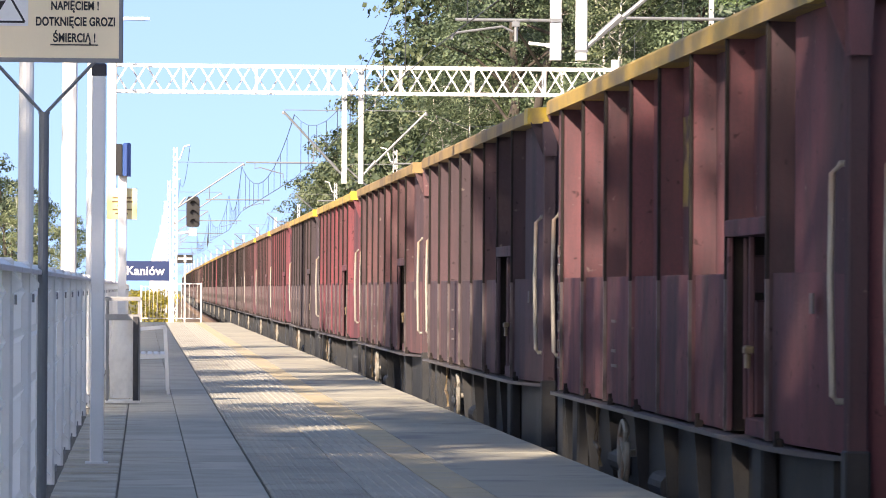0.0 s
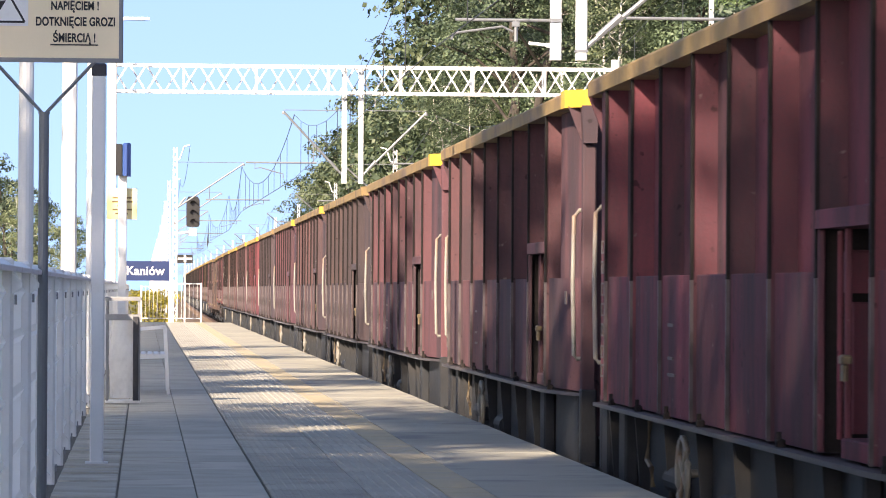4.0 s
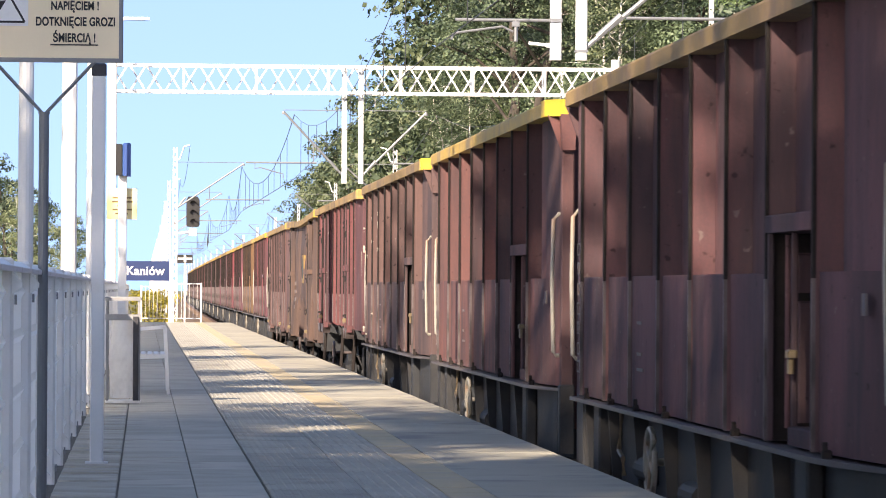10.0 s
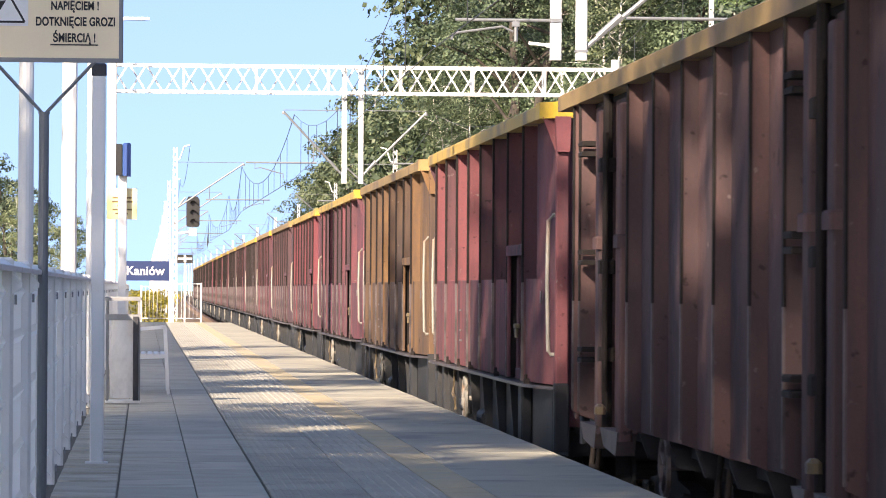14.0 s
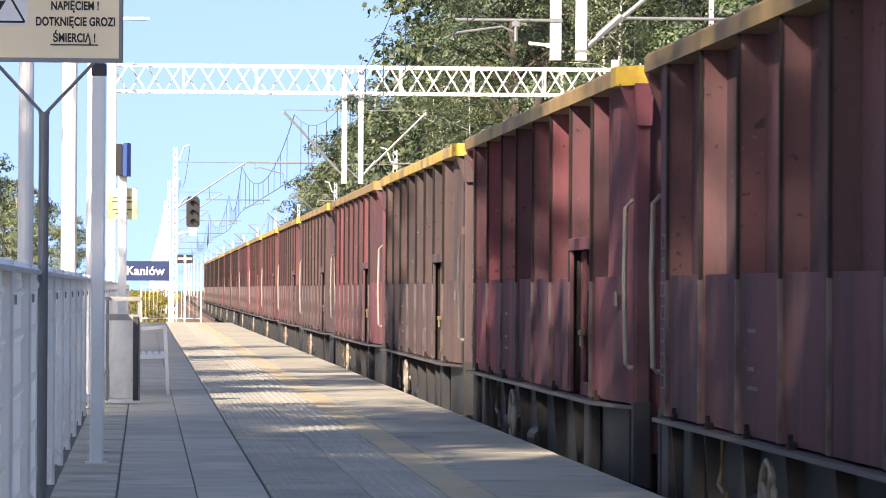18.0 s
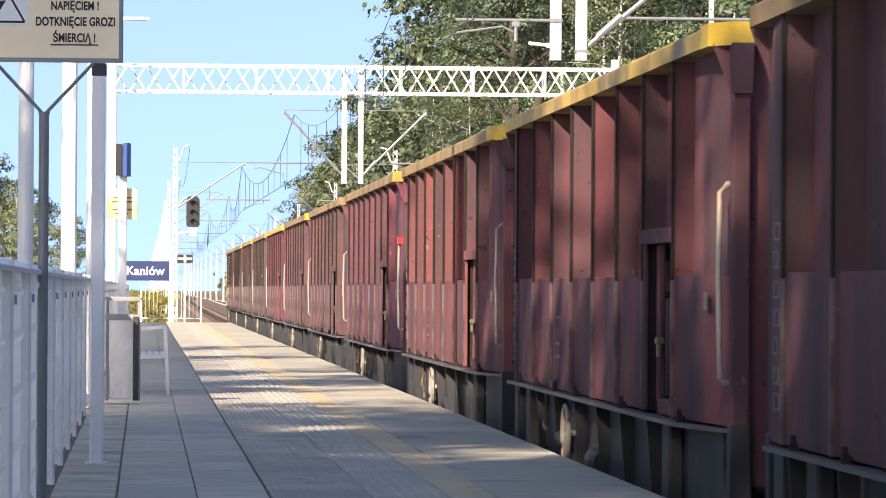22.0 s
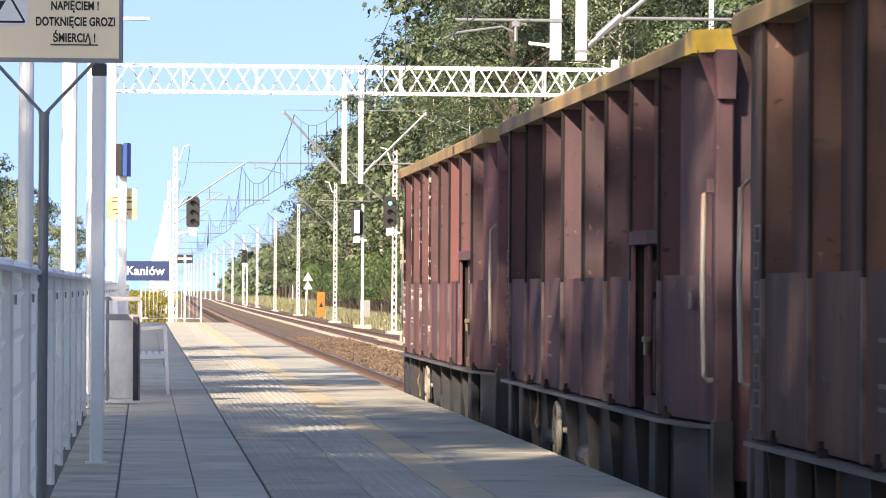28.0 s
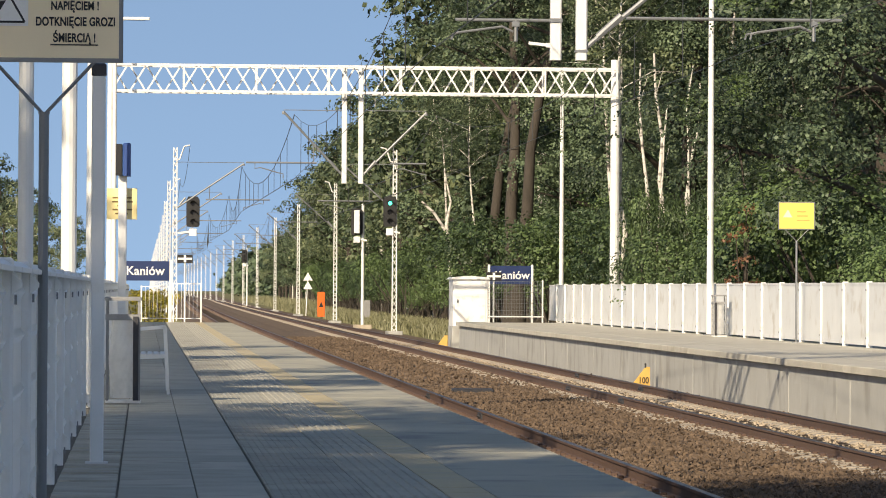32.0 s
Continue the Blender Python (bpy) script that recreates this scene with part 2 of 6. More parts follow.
MAT = {
    "ground": material("dry_grass_ground", (0.16, 0.13, 0.06), 0.95, scale=0.35, vary=0.5, bump=0.6, fine=9.0, tint=(0.2, 0.2, 0.08)),
    "ballast": material("brown_ballast", (0.13, 0.09, 0.06), 0.95, scale=1.0, vary=0.45, bump=1.0, fine=22.0, stain=(0.09, 0.06, 0.045), stain_scale=0.8),
    "stone": material("ballast_stone", (0.122, 0.084, 0.056), 0.95, scale=9.0, vary=0.3, bump=0.4, fine=60.0, island=0.7),
    "pale_stone": material("pale_ballast_stone", (0.36, 0.29, 0.21), 0.95, scale=9.0, vary=0.3, bump=0.4, fine=60.0, island=0.7),
    "shoulder": material("pale_gravel", (0.42, 0.36, 0.28), 0.95, scale=2.0, vary=0.3, bump=0.7, fine=30.0),
    "slab": material("grey_paving_slab", (0.41, 0.39, 0.325), 0.85, scale=1.6, vary=0.22, bump=0.25, fine=55.0, per_object=0.35, stain=(0.32, 0.30, 0.25), stain_scale=2.3, stain_at=0.62),
    "ribbed_slab": material("grey_ribbed_slab", (0.35, 0.333, 0.278), 0.85, scale=1.6, vary=0.22, bump=0.25, fine=55.0, per_object=0.35, stain=(0.24, 0.225, 0.19), stain_scale=2.3, stain_at=0.62),
    "edge_slab": material("concrete_edge_slab", (0.38, 0.36, 0.288), 0.88, scale=1.2, vary=0.18, bump=0.25, fine=60.0, per_object=0.3, stain=(0.25, 0.24, 0.22), stain_scale=1.5),
    "opp_slab": material("pale_platform_slab", (0.46, 0.435, 0.37), 0.88, scale=1.2, vary=0.16, bump=0.2, fine=60.0, per_object=0.3, stain=(0.38, 0.35, 0.29), stain_scale=1.5),
    "yellow_strip": material("faded_yellow_paving", (0.47, 0.395, 0.25), 0.8, scale=2.0, vary=0.15, bump=0.2, fine=50.0, per_object=0.2, stain=(0.42, 0.37, 0.28), stain_at=0.6),
    "tactile": material("pale_tactile_paving", (0.38, 0.36, 0.30), 0.85, scale=2.0, vary=0.15, bump=0.2, fine=50.0, per_object=0.3),
    "joint": material("dark_joint_sand", (0.12, 0.11, 0.09), 0.95, scale=4.0, vary=0.4, bump=0.4),
    "concrete": material("board_marked_concrete", (0.385, 0.385, 0.365), 0.9, scale=1.3, vary=0.1, bump=0.15, fine=30.0, per_object=0.25, stain=(0.28, 0.275, 0.255), stain_scale=1.6, stretch=(1, 1.0, 0.6)),
    "white": material("white_enamel", (0.78, 0.78, 0.76), 0.45, scale=2.0, vary=0.06, bump=0.05, stain=(0.6, 0.57, 0.5), stain_scale=3.0, stain_at=0.66),
    "mast": material("white_galvanised_mast", (0.74, 0.74, 0.72), 0.5, metal=0.1, scale=1.5, vary=0.08, bump=0.05, stain=(0.5, 0.46, 0.4), stain_scale=2.0, stain_at=0.68),
    "fence_panel": material("grey_white_fence_panel", (0.62, 0.63, 0.625), 0.6, scale=1.4, vary=0.09, bump=0.1, per_object=0.12, stain=(0.48, 0.45, 0.4), stain_scale=2.0, stain_at=0.64),
    "grey_metal": material("grey_painted_steel", (0.20, 0.21, 0.22), 0.5, metal=0.3, scale=4.0, vary=0.15, bump=0.05),
    "dark_metal": material("dark_steel", (0.045, 0.045, 0.05), 0.55, metal=0.4, scale=5.0, vary=0.3, bump=0.1),
    "black": material("matt_black", (0.012, 0.012, 0.013), 0.6, scale=5.0, vary=0.3, bump=0.03),
    "rail": material("rusty_rail_side", (0.112, 0.069, 0.052), 0.75, metal=0.2, scale=3.0, vary=0.3, bump=0.2),
    "rail_top": material("polished_rail_head", (0.17, 0.135, 0.115), 0.42, metal=0.9, scale=3.0, vary=0.2, bump=0.02),
    "sleeper": material("concrete_sleeper", (0.36, 0.31, 0.25), 0.92, scale=3.0, vary=0.25, bump=0.3, per_object=0.3),
    "brown_sleeper": material("dusty_brown_sleeper", (0.15, 0.105, 0.078), 0.92, scale=3.0, vary=0.25, bump=0.3, per_object=0.3),
    "underframe": material("sooty_underframe", (0.026, 0.029, 0.034), 0.7, metal=0.2, scale=3.0, vary=0.5, bump=0.2, stain=(0.04, 0.038, 0.038), stain_scale=2.5),
    # sooty fittings; also stands in for shade in the hatch and door gaps
    "soot_and_shade": material("soot_and_shade_black", (0.026, 0.022, 0.021), 0.9, scale=6.0, vary=0.4, bump=0.1, spec=0.12),
    "rim_yellow": material("yellow_rim_paint", (0.44, 0.29, 0.06), 0.65, scale=2.5, vary=0.25, bump=0.12, per_object=0.3, stain=(0.22, 0.16, 0.08), stain_scale=1.6, stain_at=0.55),
    "rim_dull": material("dirty_ochre_rim", (0.27, 0.18, 0.07), 0.75, scale=2.5, vary=0.3, bump=0.12, per_object=0.3, stain=(0.15, 0.10, 0.06), stain_scale=1.6, stain_at=0.55),
    "rail_pipe": material("pale_handrail_paint", (0.27, 0.255, 0.22), 0.5, scale=8.0, vary=0.2, bump=0.05, stain=(0.3, 0.2, 0.14), stain_scale=5.0),
    "yellow_sign": material("yellow_sign_face", (0.78, 0.62, 0.14), 0.5, scale=3.0, vary=0.05, bump=0.0),
    "pale_sign": material("pale_yellow_notice", (0.84, 0.71, 0.36), 0.5, scale=3.0, vary=0.05, bump=0.0),
    "cream_sign": material("cream_sign_face", (0.88, 0.74, 0.50), 0.5, scale=3.0, vary=0.04, bump=0.0),
    "print": material("brown_print", (0.2, 0.13, 0.05), 0.6, bump=0.0),
    "blue": material("navy_sign_face", (0.012, 0.028, 0.10), 0.45, scale=3.0, vary=0.08, bump=0.0),
    "blue_panel": material("blue_steel_panel", (0.03, 0.075, 0.25), 0.45, scale=3.0, vary=0.1, bump=0.03),
    "orange": material("orange_board", (0.72, 0.13, 0.015), 0.5, scale=3.0, vary=0.08, bump=0.02),
    "marker": material("ochre_marker_plate", (0.62, 0.38, 0.10), 0.6, scale=3.0, vary=0.12, bump=0.05),
    "bark": material("brown_bark", (0.052, 0.043, 0.034), 0.95, scale=4.0, vary=0.4, bump=0.8, fine=25.0, stretch=(1, 1, 0.3)),
    "birch": material("birch_bark", (0.58, 0.55, 0.5), 0.85, scale=3.0, vary=0.15, bump=0.3, stain=(0.06, 0.05, 0.045), stain_scale=2.6, stain_at=0.6, stretch=(0.5, 0.5, 2.0)),
    "wire": material("copper_wire", (0.07, 0.075, 0.075), 0.5, metal=0.5, bump=0.0),
    "insulator": material("grey_insulator", (0.25, 0.25, 0.25), 0.4, bump=0.0),
    "grass": leaf_material("tall_dry_grass", (0.10, 0.105, 0.045), (0.29, 0.28, 0.16)),
    "leaf_a": leaf_material("oak_leaf", (0.028, 0.046, 0.026), (0.162, 0.222, 0.122)),
    "leaf_b": leaf_material("birch_leaf", (0.046, 0.072, 0.035), (0.215, 0.252, 0.132)),
    "leaf_c": leaf_material("bramble_leaf", (0.036, 0.062, 0.026), (0.15, 0.222, 0.08)),
    "withered": leaf_material("withered_leaf", (0.10, 0.045, 0.025), (0.26, 0.13, 0.07)),
    "flower": leaf_material("goldenrod_bloom", (0.16, 0.15, 0.02), (0.55, 0.45, 0.04)),
    "paint": wagon_paint(),
    "stencil": material("faded_white_stencil", (0.1, 0.088, 0.09), 0.7, scale=9.0, vary=0.25, bump=0.0, stain=(0.15, 0.1, 0.08), stain_scale=8.0, stain_at=0.52),
    "patch_yellow": material("worn_yellow_marking", (0.3, 0.2, 0.05), 0.75, scale=6.0, vary=0.3, bump=0.0, stain=(0.12, 0.065, 0.05), stain_scale=5.0, stain_at=0.48),
    "rim_corner": material("yellow_corner_paint", (0.58, 0.38, 0.035), 0.6, scale=3.0, vary=0.2, bump=0.08, per_object=0.3, stain=(0.3, 0.2, 0.06), stain_scale=4.0, stain_at=0.6),
    "worn_edge": material("worn_bare_edge", (0.12, 0.095, 0.095), 0.6, scale=3.0, vary=0.4, bump=0.05, stain=(0.05, 0.04, 0.04), stain_scale=3.0, stain_at=0.52),
    "flange": material("scuffed_flange", (0.075, 0.066, 0.068), 0.55, metal=0.1, scale=4.0, vary=0.4, bump=0.1),
    "latch": material("worn_ochre_latch", (0.17, 0.125, 0.065), 0.6, scale=8.0, vary=0.3, bump=0.05, stain=(0.08, 0.06, 0.05), stain_scale=9.0, stain_at=0.52),
    "emblem": material("faded_green_emblem", (0.035, 0.055, 0.05), 0.7, scale=9.0, vary=0.3, bump=0.0),
    "red_lamp": material("red_tail_plate", (0.5, 0.02, 0.02), 0.5, bump=0.0),
    "green_lamp": glow("green_signal_light", (0.02, 0.75, 0.5), 6.0),
    "bag": material("clear_plastic_bag", (0.78, 0.77, 0.75), 0.3, scale=6.0, vary=0.3, bump=1.0, fine=25.0),
}


def see_through(m, amount):
    """Lets some of the light that falls on the back come through a thin white sheet."""
    n, l = m.node_tree.nodes, m.node_tree.links
    bs, out = n["Principled BSDF"], n["Material Output"]
    tr, ms = n.new("ShaderNodeBsdfTranslucent"), n.new("ShaderNodeMixShader")
    tr.inputs["Color"].default_value = (0.95, 0.97, 0.98, 1)
    ms.inputs["Fac"].default_value = amount
    l.new(bs.outputs[0], ms.inputs[1])
    l.new(tr.outputs[0], ms.inputs[2])
    l.new(ms.outputs[0], out.inputs["Surface"])
    return m


def clear(m, amount):
    """Part of the sheet is clear film."""
    n, l = m.node_tree.nodes, m.node_tree.links
    out = n["Material Output"]
    tr, ms = n.new("ShaderNodeBsdfTransparent"), n.new("ShaderNodeMixShader")
    ms.inputs["Fac"].default_value = amount
    l.new(out.inputs["Surface"].links[0].from_socket, ms.inputs[1])
    l.new(tr.outputs[0], ms.inputs[2])
    l.new(ms.outputs[0], out.inputs["Surface"])
    return m


MAT["pvc"] = see_through(material("milky_fence_sheet", (0.92, 0.95, 0.98), 0.5, scale=1.4, vary=0.06, bump=0.06, per_object=0.1, stain=(0.8, 0.83, 0.85), stain_scale=2.0, stain_at=0.7), 0.92)
MAT["bag"] = clear(see_through(MAT["bag"], 0.45), 0.4)

# ---- ground, tracks and platforms ----
def ground():
    g = Geo()
    xs = [-1500, -400, -120, -40, -12, 1.2, 13.4, 16, 24, 40, 80, 200, 600, 1500]
    ys = [-300, -120, -60, 0, 60, 120, 180, 240, 320, 420, 560, 760, 1100, 1700, 3000]
    for y in ys:
        for x in xs:
            g.v.append((x + bend(max(y, 0)) * (0 if abs(x) > 100 else 1), y, -1.05 if x < 14 else -0.9))
    w = len(xs)
    g.f = [(j * w + i, j * w + i + 1, (j + 1) * w + i + 1, (j + 1) * w + i) for j in range(len(ys) - 1) for i in range(w - 1)]
    g.m = [0] * len(g.f)
    solid("ground", g, MAT["ground"], "dry grassy ground beside the railway line", "ground", kind="structure", fix=False)
    b = Geo()
    prof = [(1.6, -1.04), (2.7, BALLAST_Z + 0.02), (6.6, BALLAST_Z + 0.02), (7.05, BALLAST_Z - 0.02), (7.5, BALLAST_Z + 0.02), (11.0, BALLAST_Z + 0.02), (12.4, -1.04)]
    ys = [-200 + 1600 * (i / 60) for i in range(61)]
    for y in ys:
        b.v += [(x + bend(y), y, z) for x, z in prof]
    k = len(prof)
    b.f = [(j * k + i, j * k + i + 1, (j + 1) * k + i + 1, (j + 1) * k + i) for j in range(60) for i in range(k - 1)]
    b.m = [0] * len(b.f)
    solid("track_bed", b, MAT["ballast"], "rusty brown ballast bed under two tracks", "track bed", kind="structure", fix=False)


def rail_profile(x):
    return [(x - 0.07, RAIL_Z - 0.17), (x + 0.07, RAIL_Z - 0.17), (x + 0.07, RAIL_Z - 0.155), (x + 0.02, RAIL_Z - 0.13), (x + 0.016, RAIL_Z - 0.045),
            (x + 0.036, RAIL_Z - 0.035), (x + 0.036, RAIL_Z - 0.006), (x + 0.028, RAIL_Z), (x - 0.028, RAIL_Z), (x - 0.036, RAIL_Z - 0.006),
            (x - 0.036, RAIL_Z - 0.035), (x - 0.016, RAIL_Z - 0.045), (x - 0.02, RAIL_Z - 0.13), (x - 0.07, RAIL_Z - 0.155)]


def tracks():
    for c in (NEAR_X, FAR_X):
        for side in (-0.7525, 0.7525):
            g, prof = Geo(), rail_profile(c + side)
            ys = [-150 + 1350 * i / 45 for i in range(46)]
            for y in ys:
                g.v += [(x + bend(y), y, z) for x, z in prof]
            k = len(prof)
            for j in range(45):
                for i in range(k):
                    g.f.append((j * k + i, j * k + (i + 1) % k, (j + 1) * k + (i + 1) % k, (j + 1) * k + i))
                    g.m.append(1 if i in (6, 7, 8) else 0)
            solid("rail", g, [MAT["rail"], MAT["rail_top"]], "rusty brown steel rail with a polished running surface", "rail", group="rails of the two tracks", kind="structure")
    plate = Geo().cbox(-0.05, 0.05, -0.3, 0.3, RAIL_Z - 0.15, RAIL_Z - 0.03, 0.012)
    for k in range(4):
        plate.tube((-0.07, -0.21 + 0.14 * k, RAIL_Z - 0.09), (0.07, -0.21 + 0.14 * k, RAIL_Z - 0.09), 0.02)
    pm = plate.mesh("fishplate", MAT["dark_metal"])
    for x, y in ((NEAR_X + 0.7525, 74), (NEAR_X + 0.7525, 62.4), (FAR_X - 0.7525, 80), (FAR_X - 0.7525, 71), (FAR_X + 0.7525, 92), (FAR_X + 0.7525, 80)):
        solid("fishplate", pm, None, "dark bolted fishplate joining two lengths of rail", "fishplate", pose(x + bend(y), y, 0), group="rail joints")
    solid("cable_cover", Geo().cbox(-0.42, 0.42, -0.3, 0.3, 0, 0.09, 0.02), MAT["dark_metal"], "low dark cable cover lying in the ballast", "cable cover", pose(6.75, 80, BALLAST_Z + 0.02))
    sl = Geo()
    sl.prism([(-1.25, -0.06), (1.25, -0.06), (1.25, 0.02), (1.1, 0.045), (0.45, 0.045), (0.35, 0.01), (-0.35, 0.01), (-0.45, 0.045), (-1.1, 0.045), (-1.25, 0.02)], "y", -0.13, 0.13)
    sm = {c: sl.mesh("sleeper", MAT["sleeper" if c > 6 else "brown_sleeper"]) for c in (NEAR_X, FAR_X)}
    clip = Geo()
    for s in (-0.7525, 0.7525):
        for d in (-0.1, 0.1):
            clip.cbox(s + d - 0.035, s + d + 0.035, -0.04, 0.04, 0.04, 0.075, 0.01)
    for name, c, y0, y1, near in (("near_track_sleepers", NEAR_X, -60, 700, (14, 60)), ("far_track_sleepers", FAR_X, -60, 700, (32, 122))):
        base = thing(name, "row of concrete sleepers bedded in brown ballast", "sleepers", kind="structure")
        rest, cl = Geo(), Geo()
        y = y0
        while y < y1:
            at = (c + bend(y), y, BALLAST_Z + 0.01)
            if near[0] <= y < near[1]:
                part("sleeper", sm[c], None, base, at=pose(*at))
            else:
                rest.add([(a + at[0], b + at[1], z + at[2]) for a, b, z in sl.v], sl.f)
            if 10 < y < 200:
                cl.add([(a + at[0], b + at[1], z + at[2]) for a, b, z in clip.v], clip.f)
            y += 0.6
        tagged(part("sleepers", rest, MAT["sleeper" if c > 6 else "brown_sleeper"], base), kind="stuff")
        tagged(part("rail_clips", cl, MAT["rail"], base), kind="stuff")


def stones():
    """Loose ballast stones, thickest where the bed is seen from near."""
    rnd = random.Random(5)
    g = Geo()
    shapes = []
    for _ in range(12):
        pts = [Vector((rnd.uniform(-1, 1), rnd.uniform(-1, 1), rnd.uniform(-0.7, 0.7))).normalized() * rnd.uniform(0.75, 1.15) for _ in range(8)]
        bm = bmesh.new()
        for p in pts:
            bm.verts.new(p)
        bmesh.ops.convex_hull(bm, input=bm.verts)
        bm.verts.index_update()
        loose = [v for v in bm.verts if not v.link_faces]
        for v in loose:
            bm.verts.remove(v)
        bm.verts.index_update()
        shapes.append(([v.co.copy() for v in bm.verts], [tuple(v.index for v in f.verts) for f in bm.faces]))
        bm.free()
    zones = [(5.48, 8.6, 17, 45, 19000), (5.48, 8.6, 40, 85, 16000), (5.48, 8.6, 80, 170, 8000), (10.35, 11.1, 30, 140, 3000), (2.98, 3.7, 17, 60, 700)]
    for x0, x1, y0, y1, n in zones:
        for _ in range(n):
            x, y = rnd.uniform(x0, x1), rnd.uniform(y0, y1)
            r = rnd.uniform(0.016, 0.036) * (1 + (y0 - 17) / 80)
            v, f = rnd.choice(shapes)
            q = Euler((rnd.random() * 6, rnd.random() * 6, rnd.random() * 6)).to_matrix()
            c = Vector((x, y, BALLAST_Z + 0.02 + rnd.uniform(-0.01, 0.03)))
            g.add([tuple(q @ (p * r) + c) for p in v], f)
    pale = Geo()
    for _ in range(9000):
        x, y = rnd.uniform(8.45, 10.35), 34 + 130 * rnd.random() ** 1.5
        if abs(x - FAR_X) > 0.66 and abs(x - FAR_X) < 0.86:
            continue
        r = rnd.uniform(0.025, 0.055)
        v, f = rnd.choice(shapes)
        q = Euler((rnd.random() * 6, rnd.random() * 6, rnd.random() * 6)).to_matrix()
        pale.add([tuple(q @ (p * r) + Vector((x, y, BALLAST_Z + 0.015))) for p in v], f)
    solid("pale_track_stones", pale, MAT["pale_stone"], "pale dusty stones between the rails of the far track", "ballast", kind="stuff", fix=False)
    solid("ballast_stones", g, MAT["stone"], "loose rust-brown ballast stones between the rails", "ballast", kind="stuff", fix=False)


SLAB_COLUMNS = [(-0.145, 0.306, "slab"), (0.306, 0.717, "slab"), (0.717, 1.29, "ribbed"), (1.29, 1.73, "tactile"), (1.73, 2.0, "yellow_strip"), (2.0, 2.96, "edge_slab")]
PLAT_END = 134.0


def platform():
    base = thing("platform", "long concrete platform paved with grey slabs and a worn yellow line", "platform", kind="structure")
    b = Geo()
    b.box(-0.85, 2.80, -40, PLAT_END - 0.01, -1.05, -0.014)
    part("core", b, MAT["joint"], base)
    w = Geo()
    for i in range(30):
        y = -40 + i * 5.8
        w.box(2.805, 2.88, y + 0.01, min(y + 5.79, PLAT_END), -1.1, -0.14)
    part("platform_wall", w, MAT["concrete"], base)
    rnd = random.Random(2)
    cache, rest = {}, {}
    for ci, (x0, x1, mat) in enumerate(SLAB_COLUMNS):
        long = {"edge_slab": 2.0, "tactile": 0.5, "yellow_strip": 0.5, "slab": 1.0, "ribbed": 1.0}[mat]
        y = -6 + 0.37 * ci * (mat in ("slab", "ribbed"))
        skin = MAT["ribbed_slab" if mat == "ribbed" else mat]
        while y < PLAT_END:
            y1 = min(y + long, PLAT_END)
            dz = rnd.uniform(-0.0015, 0.0015)
            near = {"edge_slab": (16, 110), "tactile": (18, 42), "yellow_strip": (18, 42), "slab": (18, 60), "ribbed": (18, 80)}[mat]
            g = Geo()
            ga, gb = (0.008 if abs(x0 - 0.717) < 0.01 else 0.0035), (0.008 if abs(x1 - 0.717) < 0.01 else 0.0035)
            g.cbox(x0 + ga, x1 - gb, 0.0012, y1 - y - 0.0012, -0.07 if mat != "edge_slab" else -0.13, 0.0, 0.0025)
            if mat == "tactile":
                for k in range(6):
                    xx = x0 + 0.03 + k * 0.068
                    g.prism([(xx, -0.001), (xx + 0.034, -0.001), (xx + 0.026, 0.007), (xx + 0.008, 0.007)], "y", 0.008, y1 - y - 0.008)
            if mat == "ribbed":
                for k in range(11):
                    xx = x0 + 0.02 + k * 0.05
                    g.prism([(xx, -0.001), (xx + 0.022, -0.001), (xx + 0.016, 0.004), (xx + 0.006, 0.004)], "y", 0.008, y1 - y - 0.008)
            if near[0] <= y < near[1]:
                key = (ci, round(y1 - y, 3))
                if key not in cache:
                    cache[key] = g.mesh("slab", skin)
                part({"edge_slab": "edge_slab", "tactile": "tactile_slab", "yellow_strip": "yellow_slab", "slab": "paving_slab", "ribbed": "ribbed_slab"}[mat], cache[key], None, base, at=pose(0, y, dz))
            else:
                rest.setdefault(mat, Geo()).add([(a, q + y, c + dz) for a, q, c in g.v], g.f)
            y = y1
    for mat, g in rest.items():
        tagged(part("far_" + mat, g, MAT["ribbed_slab" if mat == "ribbed" else mat], base), kind="stuff")
    # narrow setts between the paving and the fence
    sett = Geo()
    sett.cbox(FENCE_X + 0.02, -0.155, 0.004, 0.196, -0.06, -0.004, 0.005)
    sm, far = sett.mesh("sett", MAT["slab"]), Geo()
    y = -6.0
    while y < PLAT_END:
        dz, j = rnd.uniform(-0.007, 0.004), rnd.uniform(0, 0.012)
        if 18 <= y < 60:
            part("sett", sm, None, base, at=pose(0, y + j, dz, rnd.uniform(-0.8, 1.2), rnd.uniform(-0.5, 0.5)))
        else:
            far.add([(a, q + y, c + dz) for a, q, c in sett.v], sett.f)
        y += 0.21
    tagged(part("far_setts", far, MAT["slab"], base), kind="stuff")


OPP_END = 140.0


